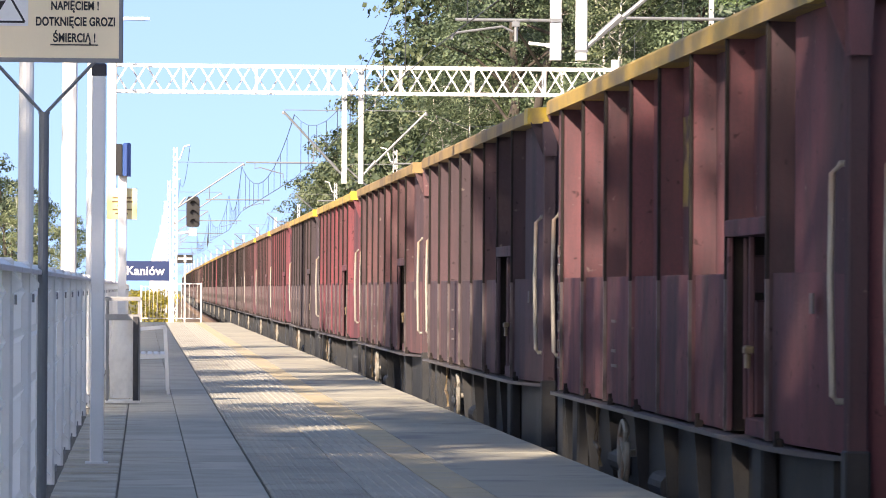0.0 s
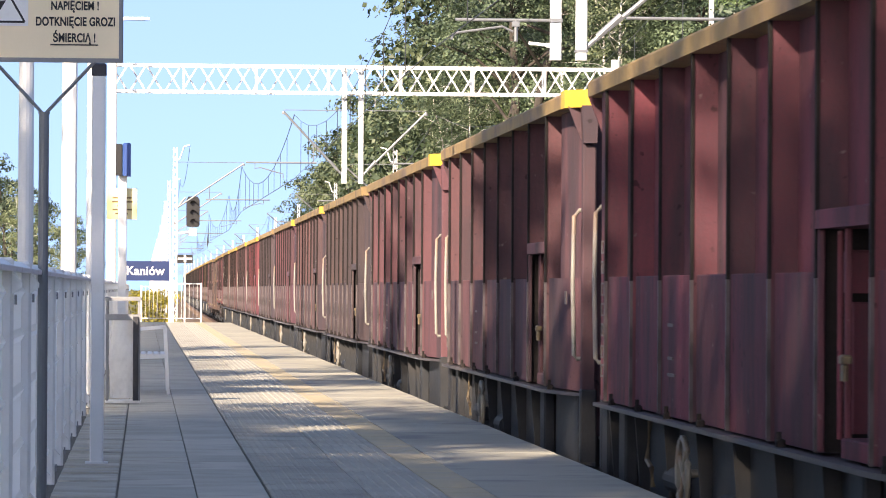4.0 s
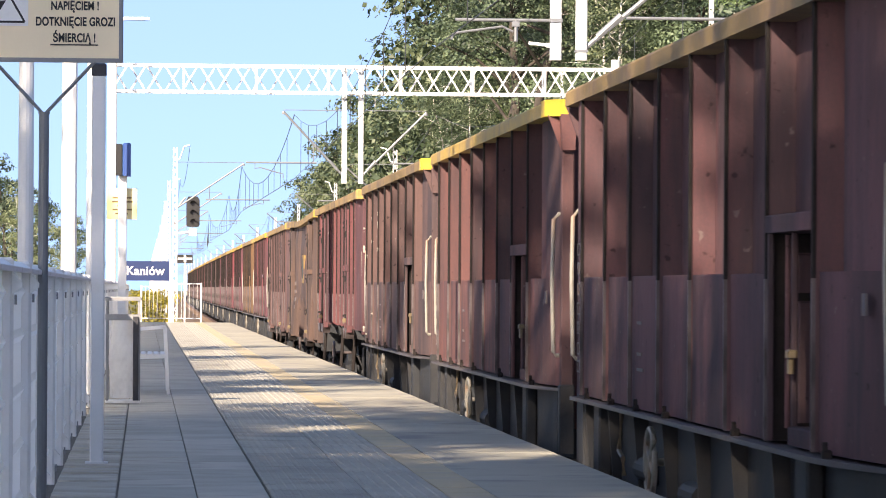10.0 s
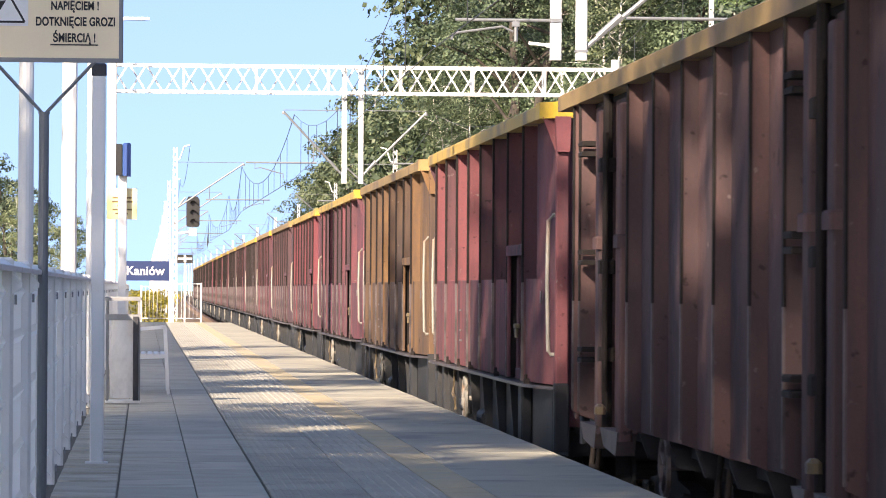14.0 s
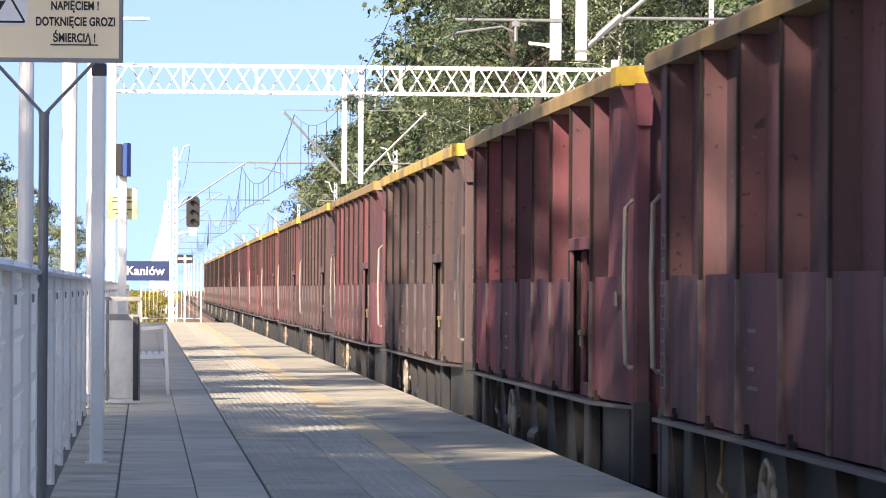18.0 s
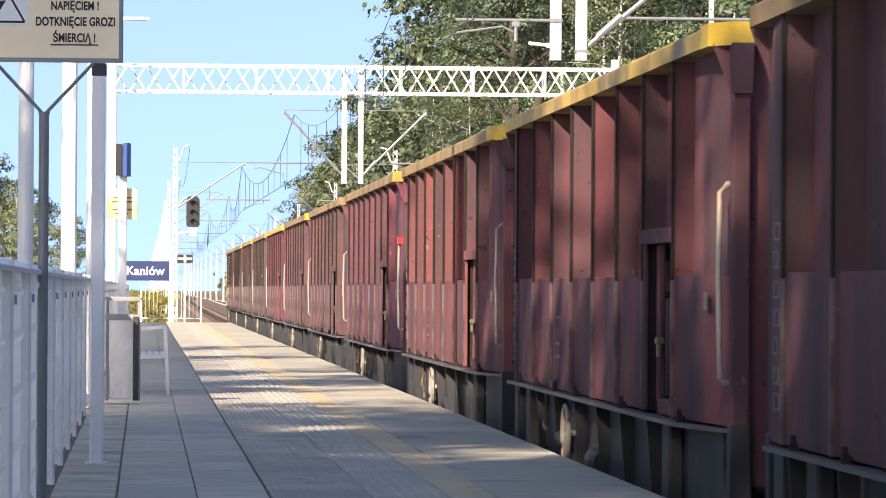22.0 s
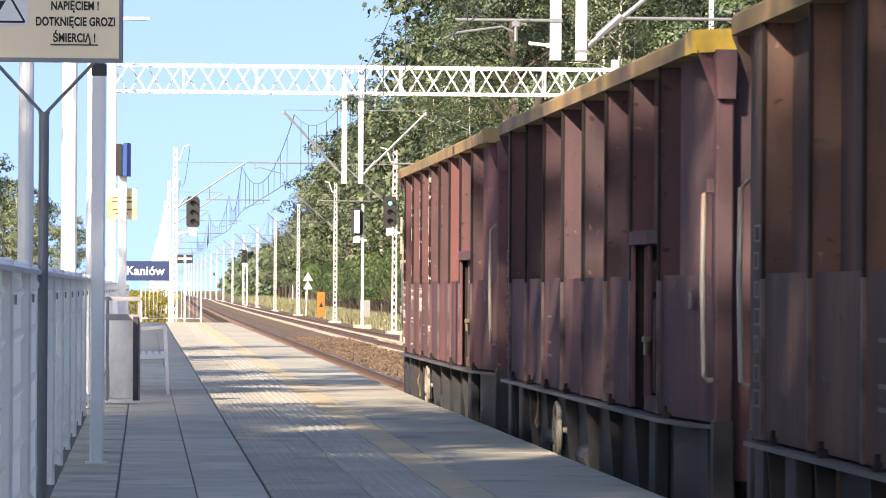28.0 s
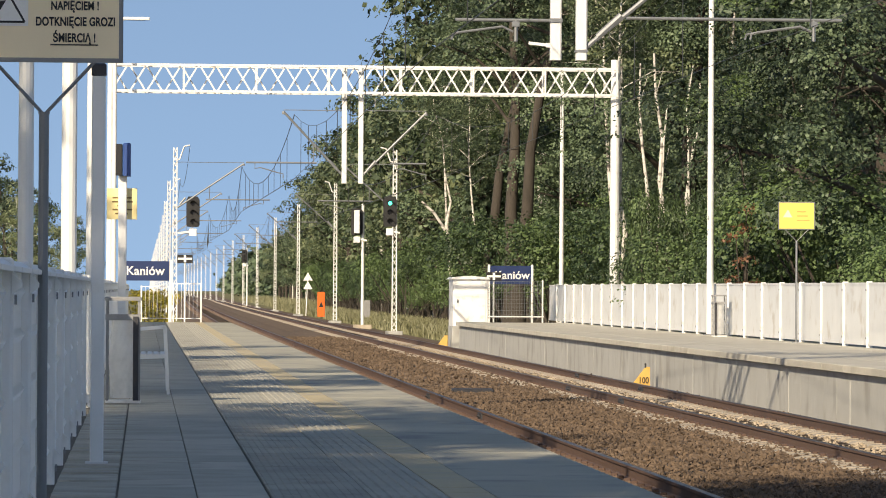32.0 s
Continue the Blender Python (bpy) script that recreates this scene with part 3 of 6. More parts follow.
def opposite_platform():
    base = thing("opposite_platform", "raised concrete platform with a pale coping and board-marked wall", "platform", kind="structure")
    g = Geo()
    g.box(OPP_X + 0.22, OPP_FENCE_X + 1.2, -30, OPP_END, -1.05, -0.075)
    part("core", g, MAT["concrete"], base)
    panel = Geo()
    panel.cbox(OPP_X + 0.12, OPP_X + 0.21, 0.02, 5.98, -1.1, -0.135, 0.012)
    for k in range(5):                      # print of the shuttering boards
        y = 0.06 + k * 1.18
        panel.box(OPP_X + 0.1185 - 0.0005 * (k % 3), OPP_X + 0.13, y, y + 1.17, -1.08, -0.15)
    pm = panel.mesh("wall_panel", MAT["concrete"])
    y = OPP_END - 6
    while y > -30:
        part("wall_panel", pm, None, base, at=pose(0, y, 0))
        y -= 6.0
    cop = Geo()
    cop.cbox(OPP_X, OPP_X + 0.95, 0.006, 1.994, -0.12, 0.0, 0.012)
    cm = cop.mesh("coping_slab", MAT["opp_slab"])
    yel = Geo()
    yel.cbox(OPP_X + 0.96, OPP_X + 1.2, 0.004, 1.996, -0.07, -0.002, 0.006)
    ym = yel.mesh("yellow_slab", MAT["opp_slab"])
    pav = Geo()
    pav.cbox(OPP_X + 1.21, OPP_FENCE_X + 0.8, 0.004, 0.996, -0.07, 0.0, 0.006)
    vm = pav.mesh("paving_slab", MAT["opp_slab"])
    y = OPP_END - 2
    while y > 20:
        part("coping_slab", cm, None, base, at=pose(0, y, 0))
        part("yellow_slab", ym, None, base, at=pose(0, y, 0))
        part("paving_slab", vm, None, base, at=pose(0, y, 0))
        part("paving_slab", vm, None, base, at=pose(0, y + 1, 0))
        y -= 2.0


# ---- fences ----
def left_fence():
    """White panels between posts with bolted clips and a capping rail; every post is a part."""
    base = thing("platform_fence", "tall white panel fence with ribbed posts behind the platform", "fence", kind="structure")
    pan, post, cap = Geo(), Geo(), Geo()
    L = 2.5
    fold = [(FENCE_X - 0.03, 0.04)]           # a milky sheet with level V-folds
    for z in (0.2, 0.45, 0.7, 0.95, 1.15):
        fold += [(FENCE_X - 0.03, z - 0.03), (FENCE_X - 0.012, z), (FENCE_X - 0.03, z + 0.03)]
    fold += [(FENCE_X - 0.03, 1.24)]
    pan.prism(fold + [(x - 0.008, z) for x, z in reversed(fold)], "y", 0.05, L - 0.05)
    pm = pan.mesh("panel", MAT["pvc"])
    post.cbox(FENCE_X - 0.07, FENCE_X + 0.015, -0.05, 0.05, 0.0, 1.29, 0.012)
    pom = post.mesh("post", MAT["white"])
    cap.prism([(FENCE_X - 0.075, 1.235), (FENCE_X + 0.02, 1.235), (FENCE_X + 0.02, 1.255), (FENCE_X - 0.028, 1.285), (FENCE_X - 0.075, 1.255)], "y", 0.05, L - 0.05)
    cm = cap.mesh("capping_rail", MAT["white"])
    clip = Geo()
    clip.prism([(FENCE_X + 0.01, 1.14), (FENCE_X + 0.05, 1.17), (FENCE_X + 0.05, 1.19), (FENCE_X + 0.01, 1.235)], "y", -0.05, 0.05)
    clip.box(FENCE_X + 0.02, FENCE_X + 0.03, -0.052, -0.02, 1.1, 1.14, 1)
    clm = clip.mesh("clip", MAT["white"], MAT["grey_metal"])
    y = 5.8
    while y < PLAT_END - 2.4:
        part("panel", pm, None, base, at=pose(0, y, 0))
        part("capping_rail", cm, None, base, at=pose(0, y, 0))
        part("post", pom, None, base, at=pose(0, y, 0))
        for dz in (0, -1.02):
            part("clip", clm, None, base, at=pose(0, y, dz))
        y += L


def right_fence():
    base = thing("opposite_fence", "white concrete panel fence with paler posts on the far platform", "fence", kind="structure")
    L, X = 2.82, OPP_FENCE_X
    pan, post, clip = Geo(), Geo(), Geo()
    pan.cbox(X, X + 0.06, 0.06, L - 0.06, 0.05, 1.36, 0.012)
    pan.box(X - 0.012, X + 0.01, 0.06, L - 0.06, 0.05, 0.12).box(X - 0.015, X + 0.07, 0.06, L - 0.06, 1.33, 1.375)
    pm = pan.mesh("panel", MAT["fence_panel"])
    post.cbox(X - 0.04, X + 0.09, -0.035, 0.035, -0.01, 1.4, 0.012)
    pom = post.mesh("post", MAT["white"])
    clip.tube((X - 0.06, 0, 1.22), (X - 0.045, 0, 1.22), 0.022).tube((X - 0.06, 0, 0.2), (X - 0.045, 0, 0.2), 0.022)
    clm = clip.mesh("bolt", MAT["grey_metal"])
    y = 81.2 - 17 * L
    while y < 146:
        part("panel", pm, None, base, at=pose(0, y, 0))
        part("post", pom, None, base, at=pose(0, y, 0))
        part("bolt", clm, None, base, at=pose(0, y, 0))
        y += L


# ---- masts, gantries and wires ----
def lattice_mast(h, w=0.22, taper=0.16, lean=0.0):
    """Two channels with zigzag lacing."""
    g = Geo()
    for s in (-1, 1):
        g.beam((s * w / 2, 0, -0.3), (s * taper / 2, 0, h), 0.05, 0.11)
    n = int(h / 0.32)
    for k in range(n):
        z0, z1 = h * k / n, h * (k + 1) / n
        a = w / 2 + (taper - w) / 2 * k / n
        s = 1 if k % 2 else -1
        g.beam((-s * a, -0.05, z0), (s * a, -0.05, z1), 0.012, 0.035)
        g.beam((s * a, 0.05, z0), (-s * a, 0.05, z1), 0.012, 0.035)
    return g


def arm(g, x, side, reach, ext=1.25):
    """A slanted tube from the support up to the carrying wire, a tie, and a level tube with the steady arm."""
    end = x + side * reach
    g.tube((x, 0, 4.95), (end, 0, 7.15), 0.04)
    g.tube((x + side * 0.22, 0, 5.18), (x + side * 0.5, 0, 5.5), 0.05)
    g.tube((x, 0, 7.2), (end, 0, 7.2), 0.014, n=5)
    g.tube((end - side * (reach * 0.55), 0, 5.42), (end + side * ext, 0, 5.42), 0.03)
    g.tube((end - side * (reach * 0.5), 0, 6.05), (end - side * (reach * 0.5), 0, 5.42), 0.018, n=5)
    hx = end + side * (0.95 if ext > 0.5 else -1.0)
    g.sweep([(hx, 0, 5.42), (hx, 0, 5.22), ((hx * 0.8 + end * 0.2), 0, 5.25), ((hx + end * 3) / 4, 0, 5.1), (end, 0, 5.04), (end, 0, 4.9)], 0.02)
    g.tube((end, 0, 7.15), (end, 0, 7.05), 0.05)


def cantilever(side, reach):
    g = Geo()
    arm(g, 0, side, reach)
    return g


def masts():
    steel = MAT["mast"]
    ml = lattice_mast(8.9)
    foot = Geo().cbox(-0.4, 0.4, -0.45, 0.45, -0.3, 0.16, 0.03)
    lm, fm, cl, cr = ml.mesh("lattice", steel), foot.mesh("footing", MAT["concrete"]), cantilever(1, 3.28).mesh("cantilever", MAT["grey_metal"]), cantilever(-1, 2.48).mesh("cantilever", MAT["grey_metal"])
    top = Geo().pipe([(0, 0, 8.3), (0.22, 0, 8.35), (0.42, 0, 8.95), (0.7, 0, 9.02)], 0.035)
    tm = top.mesh("wire_bracket", steel)
    for x, side, ys in ((1.35, 1, [187 + 58 * k for k in range(18)]), (11.95, -1, [188, 248, 310, 368, 428, 488, 548] + [610 + 60 * k for k in range(11)])):
        for y in ys:
            m = thing("lattice_mast", "white lattice steel mast carrying the overhead wires", "mast", pose(x + min(0.35 * bend(y), 0.38), y, -1.0), group="masts along the line")
            part("lattice", lm, None, m)
            part("footing", fm, None, m)
            c = part("cantilever", cl if side > 0 else cr, None, m, "grey tubes")
            c.location.z = 1.0
            if y < 260:
                b = part("wire_bracket", tm, None, m)
                if side < 0:
                    b.matrix_basis = pose(0, 0, 0, 0, 0, 180)


def truss_gantry(y, x0, x1, z0, z1, drops, drop_z, exts):
    t = thing("portal_gantry", "white lattice portal gantry spanning both tracks", "gantry", pose(0, y, 0), group="portal gantries")
    d = 0.42
    for zz in (z0 + 0.04, z1 - 0.04):
        for yy in (-d, d):
            part("chord", Geo().beam((x0, yy, zz), (x1, yy, zz), 0.08, 0.08), MAT["mast"], t)
    bay = (z1 - z0) * 0.61
    n = round((x1 - x0) / bay)
    bay = (x1 - x0) / n
    for k in range(n):
        a, b = x0 + k * bay, x0 + (k + 1) * bay
        for yy, flip in ((-d, False), (d, True)):
            za, zb = (z0, z1) if k % 2 == (1 if flip else 0) else (z1, z0)
            part("diagonal", Geo().beam((a, yy, za), (b, yy, zb), 0.02, 0.055), MAT["mast"], t)
        part("brace", Geo().beam((a, -d, z1 - 0.04), (b, d, z1 - 0.04), 0.03, 0.02), MAT["mast"], t)
        part("brace", Geo().beam((a, -d, z0 + 0.04), (b, d, z0 + 0.04), 0.03, 0.02), MAT["mast"], t)
    k = x0
    while k < x1 + 0.1:
        for yy in (-d, d):
            part("upright", Geo().beam((k, yy, z0), (k, yy, z1), 0.06, 0.06), MAT["mast"], t)
        k += (x1 - x0) / 7
    for x in (x0, x1):
        leg = Geo()
        leg.tube((x, 0, -1.2), (x, 0, z1 + 0.3), 0.125 if x < 5 else 0.165, 0.115 if x < 5 else 0.155, 14)
        part("leg", leg, MAT["mast"], t, smooth=False)
    for x in drops:
        dp = Geo()
        dp.cbox(x - 0.085, x + 0.085, -0.085, 0.085, drop_z, z1, 0.02)
        drop = part("drop_post", dp, MAT["mast"], t)
        side = -1 if x == drops[0] else 1
        c = Geo()
        reach = abs((NEAR_X if side < 0 else FAR_X) - x)
        if y > 100:
            arm(c, x, side, reach, exts[0 if side < 0 else 1])
        else:
            end, tie, lv = (4.77, 5.71, 5.35) if side < 0 else (10.81, 10.37, 5.4)
            if side > 0:
                c.tube((x, 0, 4.88), (x + reach, 0, 7.15), 0.04).tube((x + 0.25, 0, 5.1), (x + 0.62, 0, 5.44), 0.055)
                c.tube((x, 0, 7.2), (x + reach, 0, 7.2), 0.014, n=5)
            c.tube((x if side < 0 else x + 0.7, 0, lv), (end, 0, lv), 0.026)
            c.tube((tie, 0, lv), (tie, 0, lv - 0.33), 0.03).cbox(tie - 0.06, tie + 0.06, -0.04, 0.04, lv - 0.1, lv - 0.02, 0.01)
            for q in (0.0, 0.07) if side > 0 else (0.0,):
                c.sweep([(tie - 0.04, q, lv - 0.18), (tie - 0.21, q, lv - 0.1), (tie - 0.9, q, lv - 0.2), (tie - 0.98 - q, q, lv - 0.23), (tie - 1.0 - q, q, lv - 0.31)], 0.02)
            c.cbox(x - 0.1, x + 0.1, -0.11, 0.11, lv - 0.03, lv + 0.03, 0.01) if side < 0 else c.cbox(x - 0.1, x + 0.1, -0.1, 0.1, 4.86, 4.9, 0.01)
        part("cantilever", c, MAT["grey_metal"], drop)
        if y < 100 and side < 0:
            part("bracket", Geo().beam((x, 0, 4.96), (x - 0.15, 0, 4.97), 0.05, 0.07).beam((x - 0.15, 0, 4.97), (x - 0.42, 0, 5.0), 0.04, 0.045), MAT["mast"], drop)
    return t


def wires():
    """Messenger and contact wires with droppers over both tracks."""
    supports = [-60, 0, 60.1, 131.5, 188, 248, 310, 368, 428, 488, 548, 610, 670, 730]
    for c in (NEAR_X, FAR_X):
        t = thing("overhead_line", "dark catenary and contact wires hung over the track", "overhead wires", group="overhead lines")
        mess, cont = [], []
        for i, (a, b) in enumerate(zip(supports, supports[1:])):
            n = 10
            zig = 0.25 if i % 2 else -0.25

            def at(k, low):
                f = k / n
                y = a + (b - a) * f
                x = c + bend(y) + zig * (1 - 2 * f)
                z = 4.88 if low else 5.55 + 1.5 * (2 * f - 1) ** 2
                return (x, y, z)
            for k in range(n):
                mess.append(at(k, False))
                cont.append(at(k, True))
                if 0 < k and 0 <= a < 400:
                    part("dropper", Geo().tube(at(k, False), at(k, True), 0.009, n=4), MAT["wire"], t)
        for name, run in (("messenger_wire", mess), ("contact_wire", cont)):
            part(name, Geo().sweep(run[:31], 0.008 if c == NEAR_X else 0.006, 5), MAT["wire"], t)
            part(name, Geo().sweep(run[30:], 0.014, 5), MAT["wire"], t)


def feeders():
    """A feeder wire slung from bracket to bracket of the masts on each side."""
    for x, ys in ((2.05, [187 + 58 * k for k in range(9)]), (11.25, [188, 248, 310, 368, 428, 488, 548])):
        pts = []
        for a, b in zip(ys, ys[1:]):
            pts += [(x + min(0.35 * bend(a), 0.38), a + (b - a) * q / 8, 8.0 - 1.1 * (1 - (q / 4 - 1) ** 2)) for q in range(8)]
        t = thing("feeder_wire", "thin dark feeder wire slung between the masts", "overhead wires", group="overhead lines")
        part("wire", Geo().sweep(pts, 0.012, 5), MAT["wire"], t)


def lamp_posts():
    def lamp(x, y, h, r, side, base=0.0):
        t = thing("platform_lamp", "tall slender white lamp post beside the platform", "lamp post", pose(x, y, base), group="platform lamps")
        part("pole", Geo().tube((0, 0, 0), (0, 0, h), r * 1.15, r * 0.8, 14), MAT["mast"], t)
        part("base_plate", Geo().cbox(-0.16, 0.16, -0.16, 0.16, -0.01, 0.03, 0.01), MAT["grey_metal"], t)
        head = part("lamp_head", Geo().cbox(min(0.25, 1.05) * side if side > 0 else -1.15, 1.15 if side > 0 else -0.25, -0.14, 0.14, h - 0.02, h + 0.07, 0.03), MAT["white"], t)
        part("arm", Geo().beam((0, 0, h - 0.05), (side * 0.4, 0, h), 0.06, 0.06), MAT["mast"], t)
        part("diffuser", Geo().box(side * 0.7 - 0.3, side * 0.7 + 0.3, -0.1, 0.1, h - 0.035, h - 0.02), MAT["insulator"], head)
    lamp(-1.0, 33.0, 10.4, 0.062, 1, -0.3)
    lamp(-1.0, 72.5, 10.4, 0.078, 1, -0.3)
    lamp(-1.02, 130, 10.4, 0.078, 1, -0.3)
    lamp(15.02, 103, 10.4, 0.085, -1)
    lamp(15.75, 147, 10.4, 0.085, -1, -0.9)

# ---- the train ----
SIDE = 1.50                # half the width over the ribs
BODY, GBODY = 12.85, 14.6    # lengths of the two wagon bodies
Z0, Z1, ZM = 1.15, 3.42, 2.03   # sole, rim and seam, above the rail
RIBS = [1.32, 2.72, 4.12, 5.52, 6.92, 8.32, 9.72, 11.12]   # from the far end


def bogie_geo():
    g = Geo()
    for s in (-1, 1):
        g.prism([(-1.25, 0.42), (-1.0, 0.62), (-0.45, 0.66), (-0.3, 0.78), (0.3, 0.78), (0.45, 0.66), (1.0, 0.62), (1.25, 0.42), (1.05, 0.34), (0.6, 0.45), (0.35, 0.28), (-0.35, 0.28), (-0.6, 0.45), (-1.05, 0.34)],
                "x", s * 1.0 - 0.06, s * 1.0 + 0.06)
        for y in (-0.9, 0.9):
            g.cbox(s * 1.0 - 0.12, s * 1.0 + 0.12, y - 0.14, y + 0.14, 0.34, 0.6, 0.02)
    g.box(-1.0, 1.0, -0.2, 0.2, 0.4, 0.75)
    return g


def wheel_geo():
    g = Geo()
    g.tube((-0.75 - 0.07, 0, 0), (-0.75 + 0.06, 0, 0), 0.46, 0.46, 20).tube((-0.75 + 0.06, 0, 0), (-0.75 + 0.09, 0, 0), 0.49, 0.49, 20)
    g.tube((0.75 - 0.06, 0, 0), (0.75 + 0.07, 0, 0), 0.46, 0.46, 20).tube((0.75 - 0.09, 0, 0), (0.75 - 0.06, 0, 0), 0.49, 0.49, 20)
    g.tube((-0.95, 0, 0), (0.95, 0, 0), 0.08, 0.08, 10)
    return g


def running_gear(t, length):
    """Bogies, wheels, buffers, couplings: the same under every wagon."""
    for y in (-4.3, 4.3):
        b = part("bogie", GEAR["bogie"], None, t, at=pose(0, y, 0))
        for yy in (-0.9, 0.9):
            part("wheelset", GEAR["wheel"], None, b, at=pose(0, yy, 0.46))
    for s in (-1, 1):
        for x in (-0.88, 0.88):
            part("buffer", GEAR["buffer"], None, t, at=pose(x, s * length / 2, 1.05, 0, 0, 0 if s > 0 else 180))
        part("coupling", GEAR["hook"], None, t, at=pose(0, s * length / 2, 1.0, 0, 0, 0 if s > 0 else 180))


def plate_strip(path, z0, z1, t=0.02):
    """An upright sheet that follows a path of (x, y) points, t thick towards the middle of the wagon."""
    g = Geo()
    for i, (x, y) in enumerate(path):
        s = t if x < 0 else -t
        g.v += [(x, y, z0), (x, y, z1), (x + s, y, z1), (x + s, y, z0)]
    for i in range(len(path) - 1):
        o = 4 * i
        g.f += [(o + k, o + (k + 1) % 4, o + 4 + (k + 1) % 4, o + 4 + k) for k in range(4)]
    o = 4 * (len(path) - 1)
    g.f += [(3, 2, 1, 0), (o, o + 1, o + 2, o + 3)]
    g.m = [0] * len(g.f)
    return g


def ring_bar(outer, inner, zb, zt):
    """A closed bar between two outlines of the same number of points."""
    n = len(outer)
    g = Geo()
    v = [(x, y, zb) for x, y in outer] + [(x, y, zt - 0.02) for x, y in outer] + [(x * 0.99, y * 0.999, zt) for x, y in outer] + [(x, y, zt) for x, y in inner] + [(x, y, zb) for x, y in inner]
    f = []
    for r in range(4):
        f += [(r * n + k, r * n + (k + 1) % n, r * n + n + (k + 1) % n, r * n + n + k) for k in range(n)]
    f += [(4 * n + k, 4 * n + (k + 1) % n, (k + 1) % n, k) for k in range(n)]
    return g.add(v, f)


def hand_wheel(r=0.21):
    g, n = Geo(), 18
    g.sweep([(0, r * math.cos(k * math.tau / n), r * math.sin(k * math.tau / n)) for k in range(n + 1)], 0.02, 6)
    for k in range(4):
        p = 0.5 + k * math.tau / 4
        g.tube((0, 0, 0), (0, r * math.cos(p), r * math.sin(p)), 0.012, n=5)
    return g.tube((0.0, 0, 0), (0.3, 0, 0), 0.025)


def hopper_wagon():
    """A steel box wagon: deep ribs above the seam, nearly flush sheets below it, rounded corners, a hatch bay at the near end."""
    t = thing("box_wagon", "rust-red steel open box wagon with upright ribs", "wagon", group="wagons of the freight train")
    far, near = BODY / 2, -BODY / 2
    P = MAT["paint"]
    w = SIDE - 0.15
    last, first = far - RIBS[-1], far - RIBS[0]
    part("side_wall", Geo().box(w - 0.04, w, near + 0.16, far - 0.3, Z0 + 0.02, Z1 - 0.04), P, t)
    part("side_wall", Geo().box(-w, -w + 0.04, near + 0.16, far - 0.3, ZM + 0.2, Z1 - 0.04).box(-w, -w + 0.04, far - RIBS[-2] - 0.014, far - 0.3, Z0 + 0.02, ZM + 0.2).box(-w, -w + 0.04, near + 0.16, last + 0.014, Z0 + 0.02, ZM + 0.2), P, t)
    for y in (near + 0.08, far - 0.3):
        part("end_wall", Geo().box(-w + 0.0, w, y, y + 0.04, Z0 - 0.3, Z1 - 0.04), P, t)
    part("floor", Geo().box(-w + 0.04, w - 0.04, near + 0.12, far - 0.3, Z0, Z0 + 0.06), P, t)
    part("lower_wall", Geo().box(w + 0.004, SIDE - 0.02, near + 0.5, far - 0.5, Z0 + 0.02, ZM), P, t)
    # lower sheets, one from rib to rib, nearly flush with the ribs
    for k in range(len(RIBS) - 2):
        a, b = far - RIBS[k] - 0.014, far - RIBS[k + 1] + 0.014
        out = 0.018 + (0.012 if k % 2 else 0.0)
        g = Geo().cbox(-SIDE + out, -w, b, a, Z0 + 0.03, ZM, 0.006)
        part("lower_sheet", g, P, t)
    # rounded corners at both ends
    curve = [(i / 8, 0.03 + 0.12 * (i / 8) ** 1.7) for i in range(9)]
    part("corner_sheet", plate_strip([(-SIDE + d, last - 0.014 - u * (last - near - 0.1)) for u, d in curve], Z0 + 0.03, ZM), P, t)
    part("end_sheet", plate_strip([(-w - 0.004, last - 0.014), (-w - 0.006, last - 0.24), (-w - 0.06, last - 0.32), (-w - 0.055, last - 0.9), (-w - 0.03, near + 0.32), (-w + 0.0, near + 0.1)], ZM - 0.01, Z1 - 0.1), P, t)
    part("far_corner_sheet", plate_strip([(-SIDE + 0.008 + 0.13 * u ** 2.5, first + 0.014 + u * 0.98) for u, d in curve], Z0 + 0.03, Z1 - 0.1), P, t)
    # hatch bay: a dark recess with jambs, a lintel, a leaf and its latch
    a, b = far - RIBS[-2] - 0.014, last + 0.014
    # the hollow's shade is put into its black colour
    part("hatch_recess", Geo().box(-w + 0.22, -w + 0.24, b - 0.02, a + 0.02, Z0 + 0.03, ZM + 0.24).box(-w + 0.04, -w + 0.22, a, a + 0.02, Z0 + 0.03, ZM + 0.24).box(-w + 0.04, -w + 0.22, b - 0.02, b, Z0 + 0.03, ZM + 0.24).box(-w + 0.04, -w + 0.22, b, a, ZM + 0.2, ZM + 0.24), MAT["soot_and_shade"], t, "recess with its shade painted black")
    hatch = part("hatch_frame", Geo().cbox(-SIDE - 0.01, -w, b, a, ZM + 0.2, ZM + 0.29, 0.008).cbox(-SIDE + 0.0, -SIDE + 0.03, a - 0.07, a - 0.03, Z0 + 0.04, ZM + 0.2, 0.006).cbox(-SIDE + 0.05, -SIDE + 0.08, a - 0.5, a - 0.46, Z0 + 0.04, ZM + 0.2, 0.006).cbox(-SIDE + 0.03, -w + 0.04, b + 0.1, a - 0.5, Z0 + 0.03, Z0 + 0.12, 0.008), P, t)
    # added black plate that paints shade on the far jamb
    part("lining", Geo().box(-SIDE + 0.036, -w + 0.2, a - 0.022, a - 0.004, Z0 + 0.03, ZM + 0.2), MAT["soot_and_shade"], hatch, "black plate painted in for the hatch shade")
    part("hatch_door", Geo().cbox(-SIDE + 0.115, -SIDE + 0.2, a - 0.3, a - 0.25, Z0 + 0.13, ZM - 0.14, 0.01).cbox(-SIDE + 0.09, -SIDE + 0.2, a - 0.36, a - 0.2, ZM - 0.1, ZM + 0.1, 0.012), P, hatch)
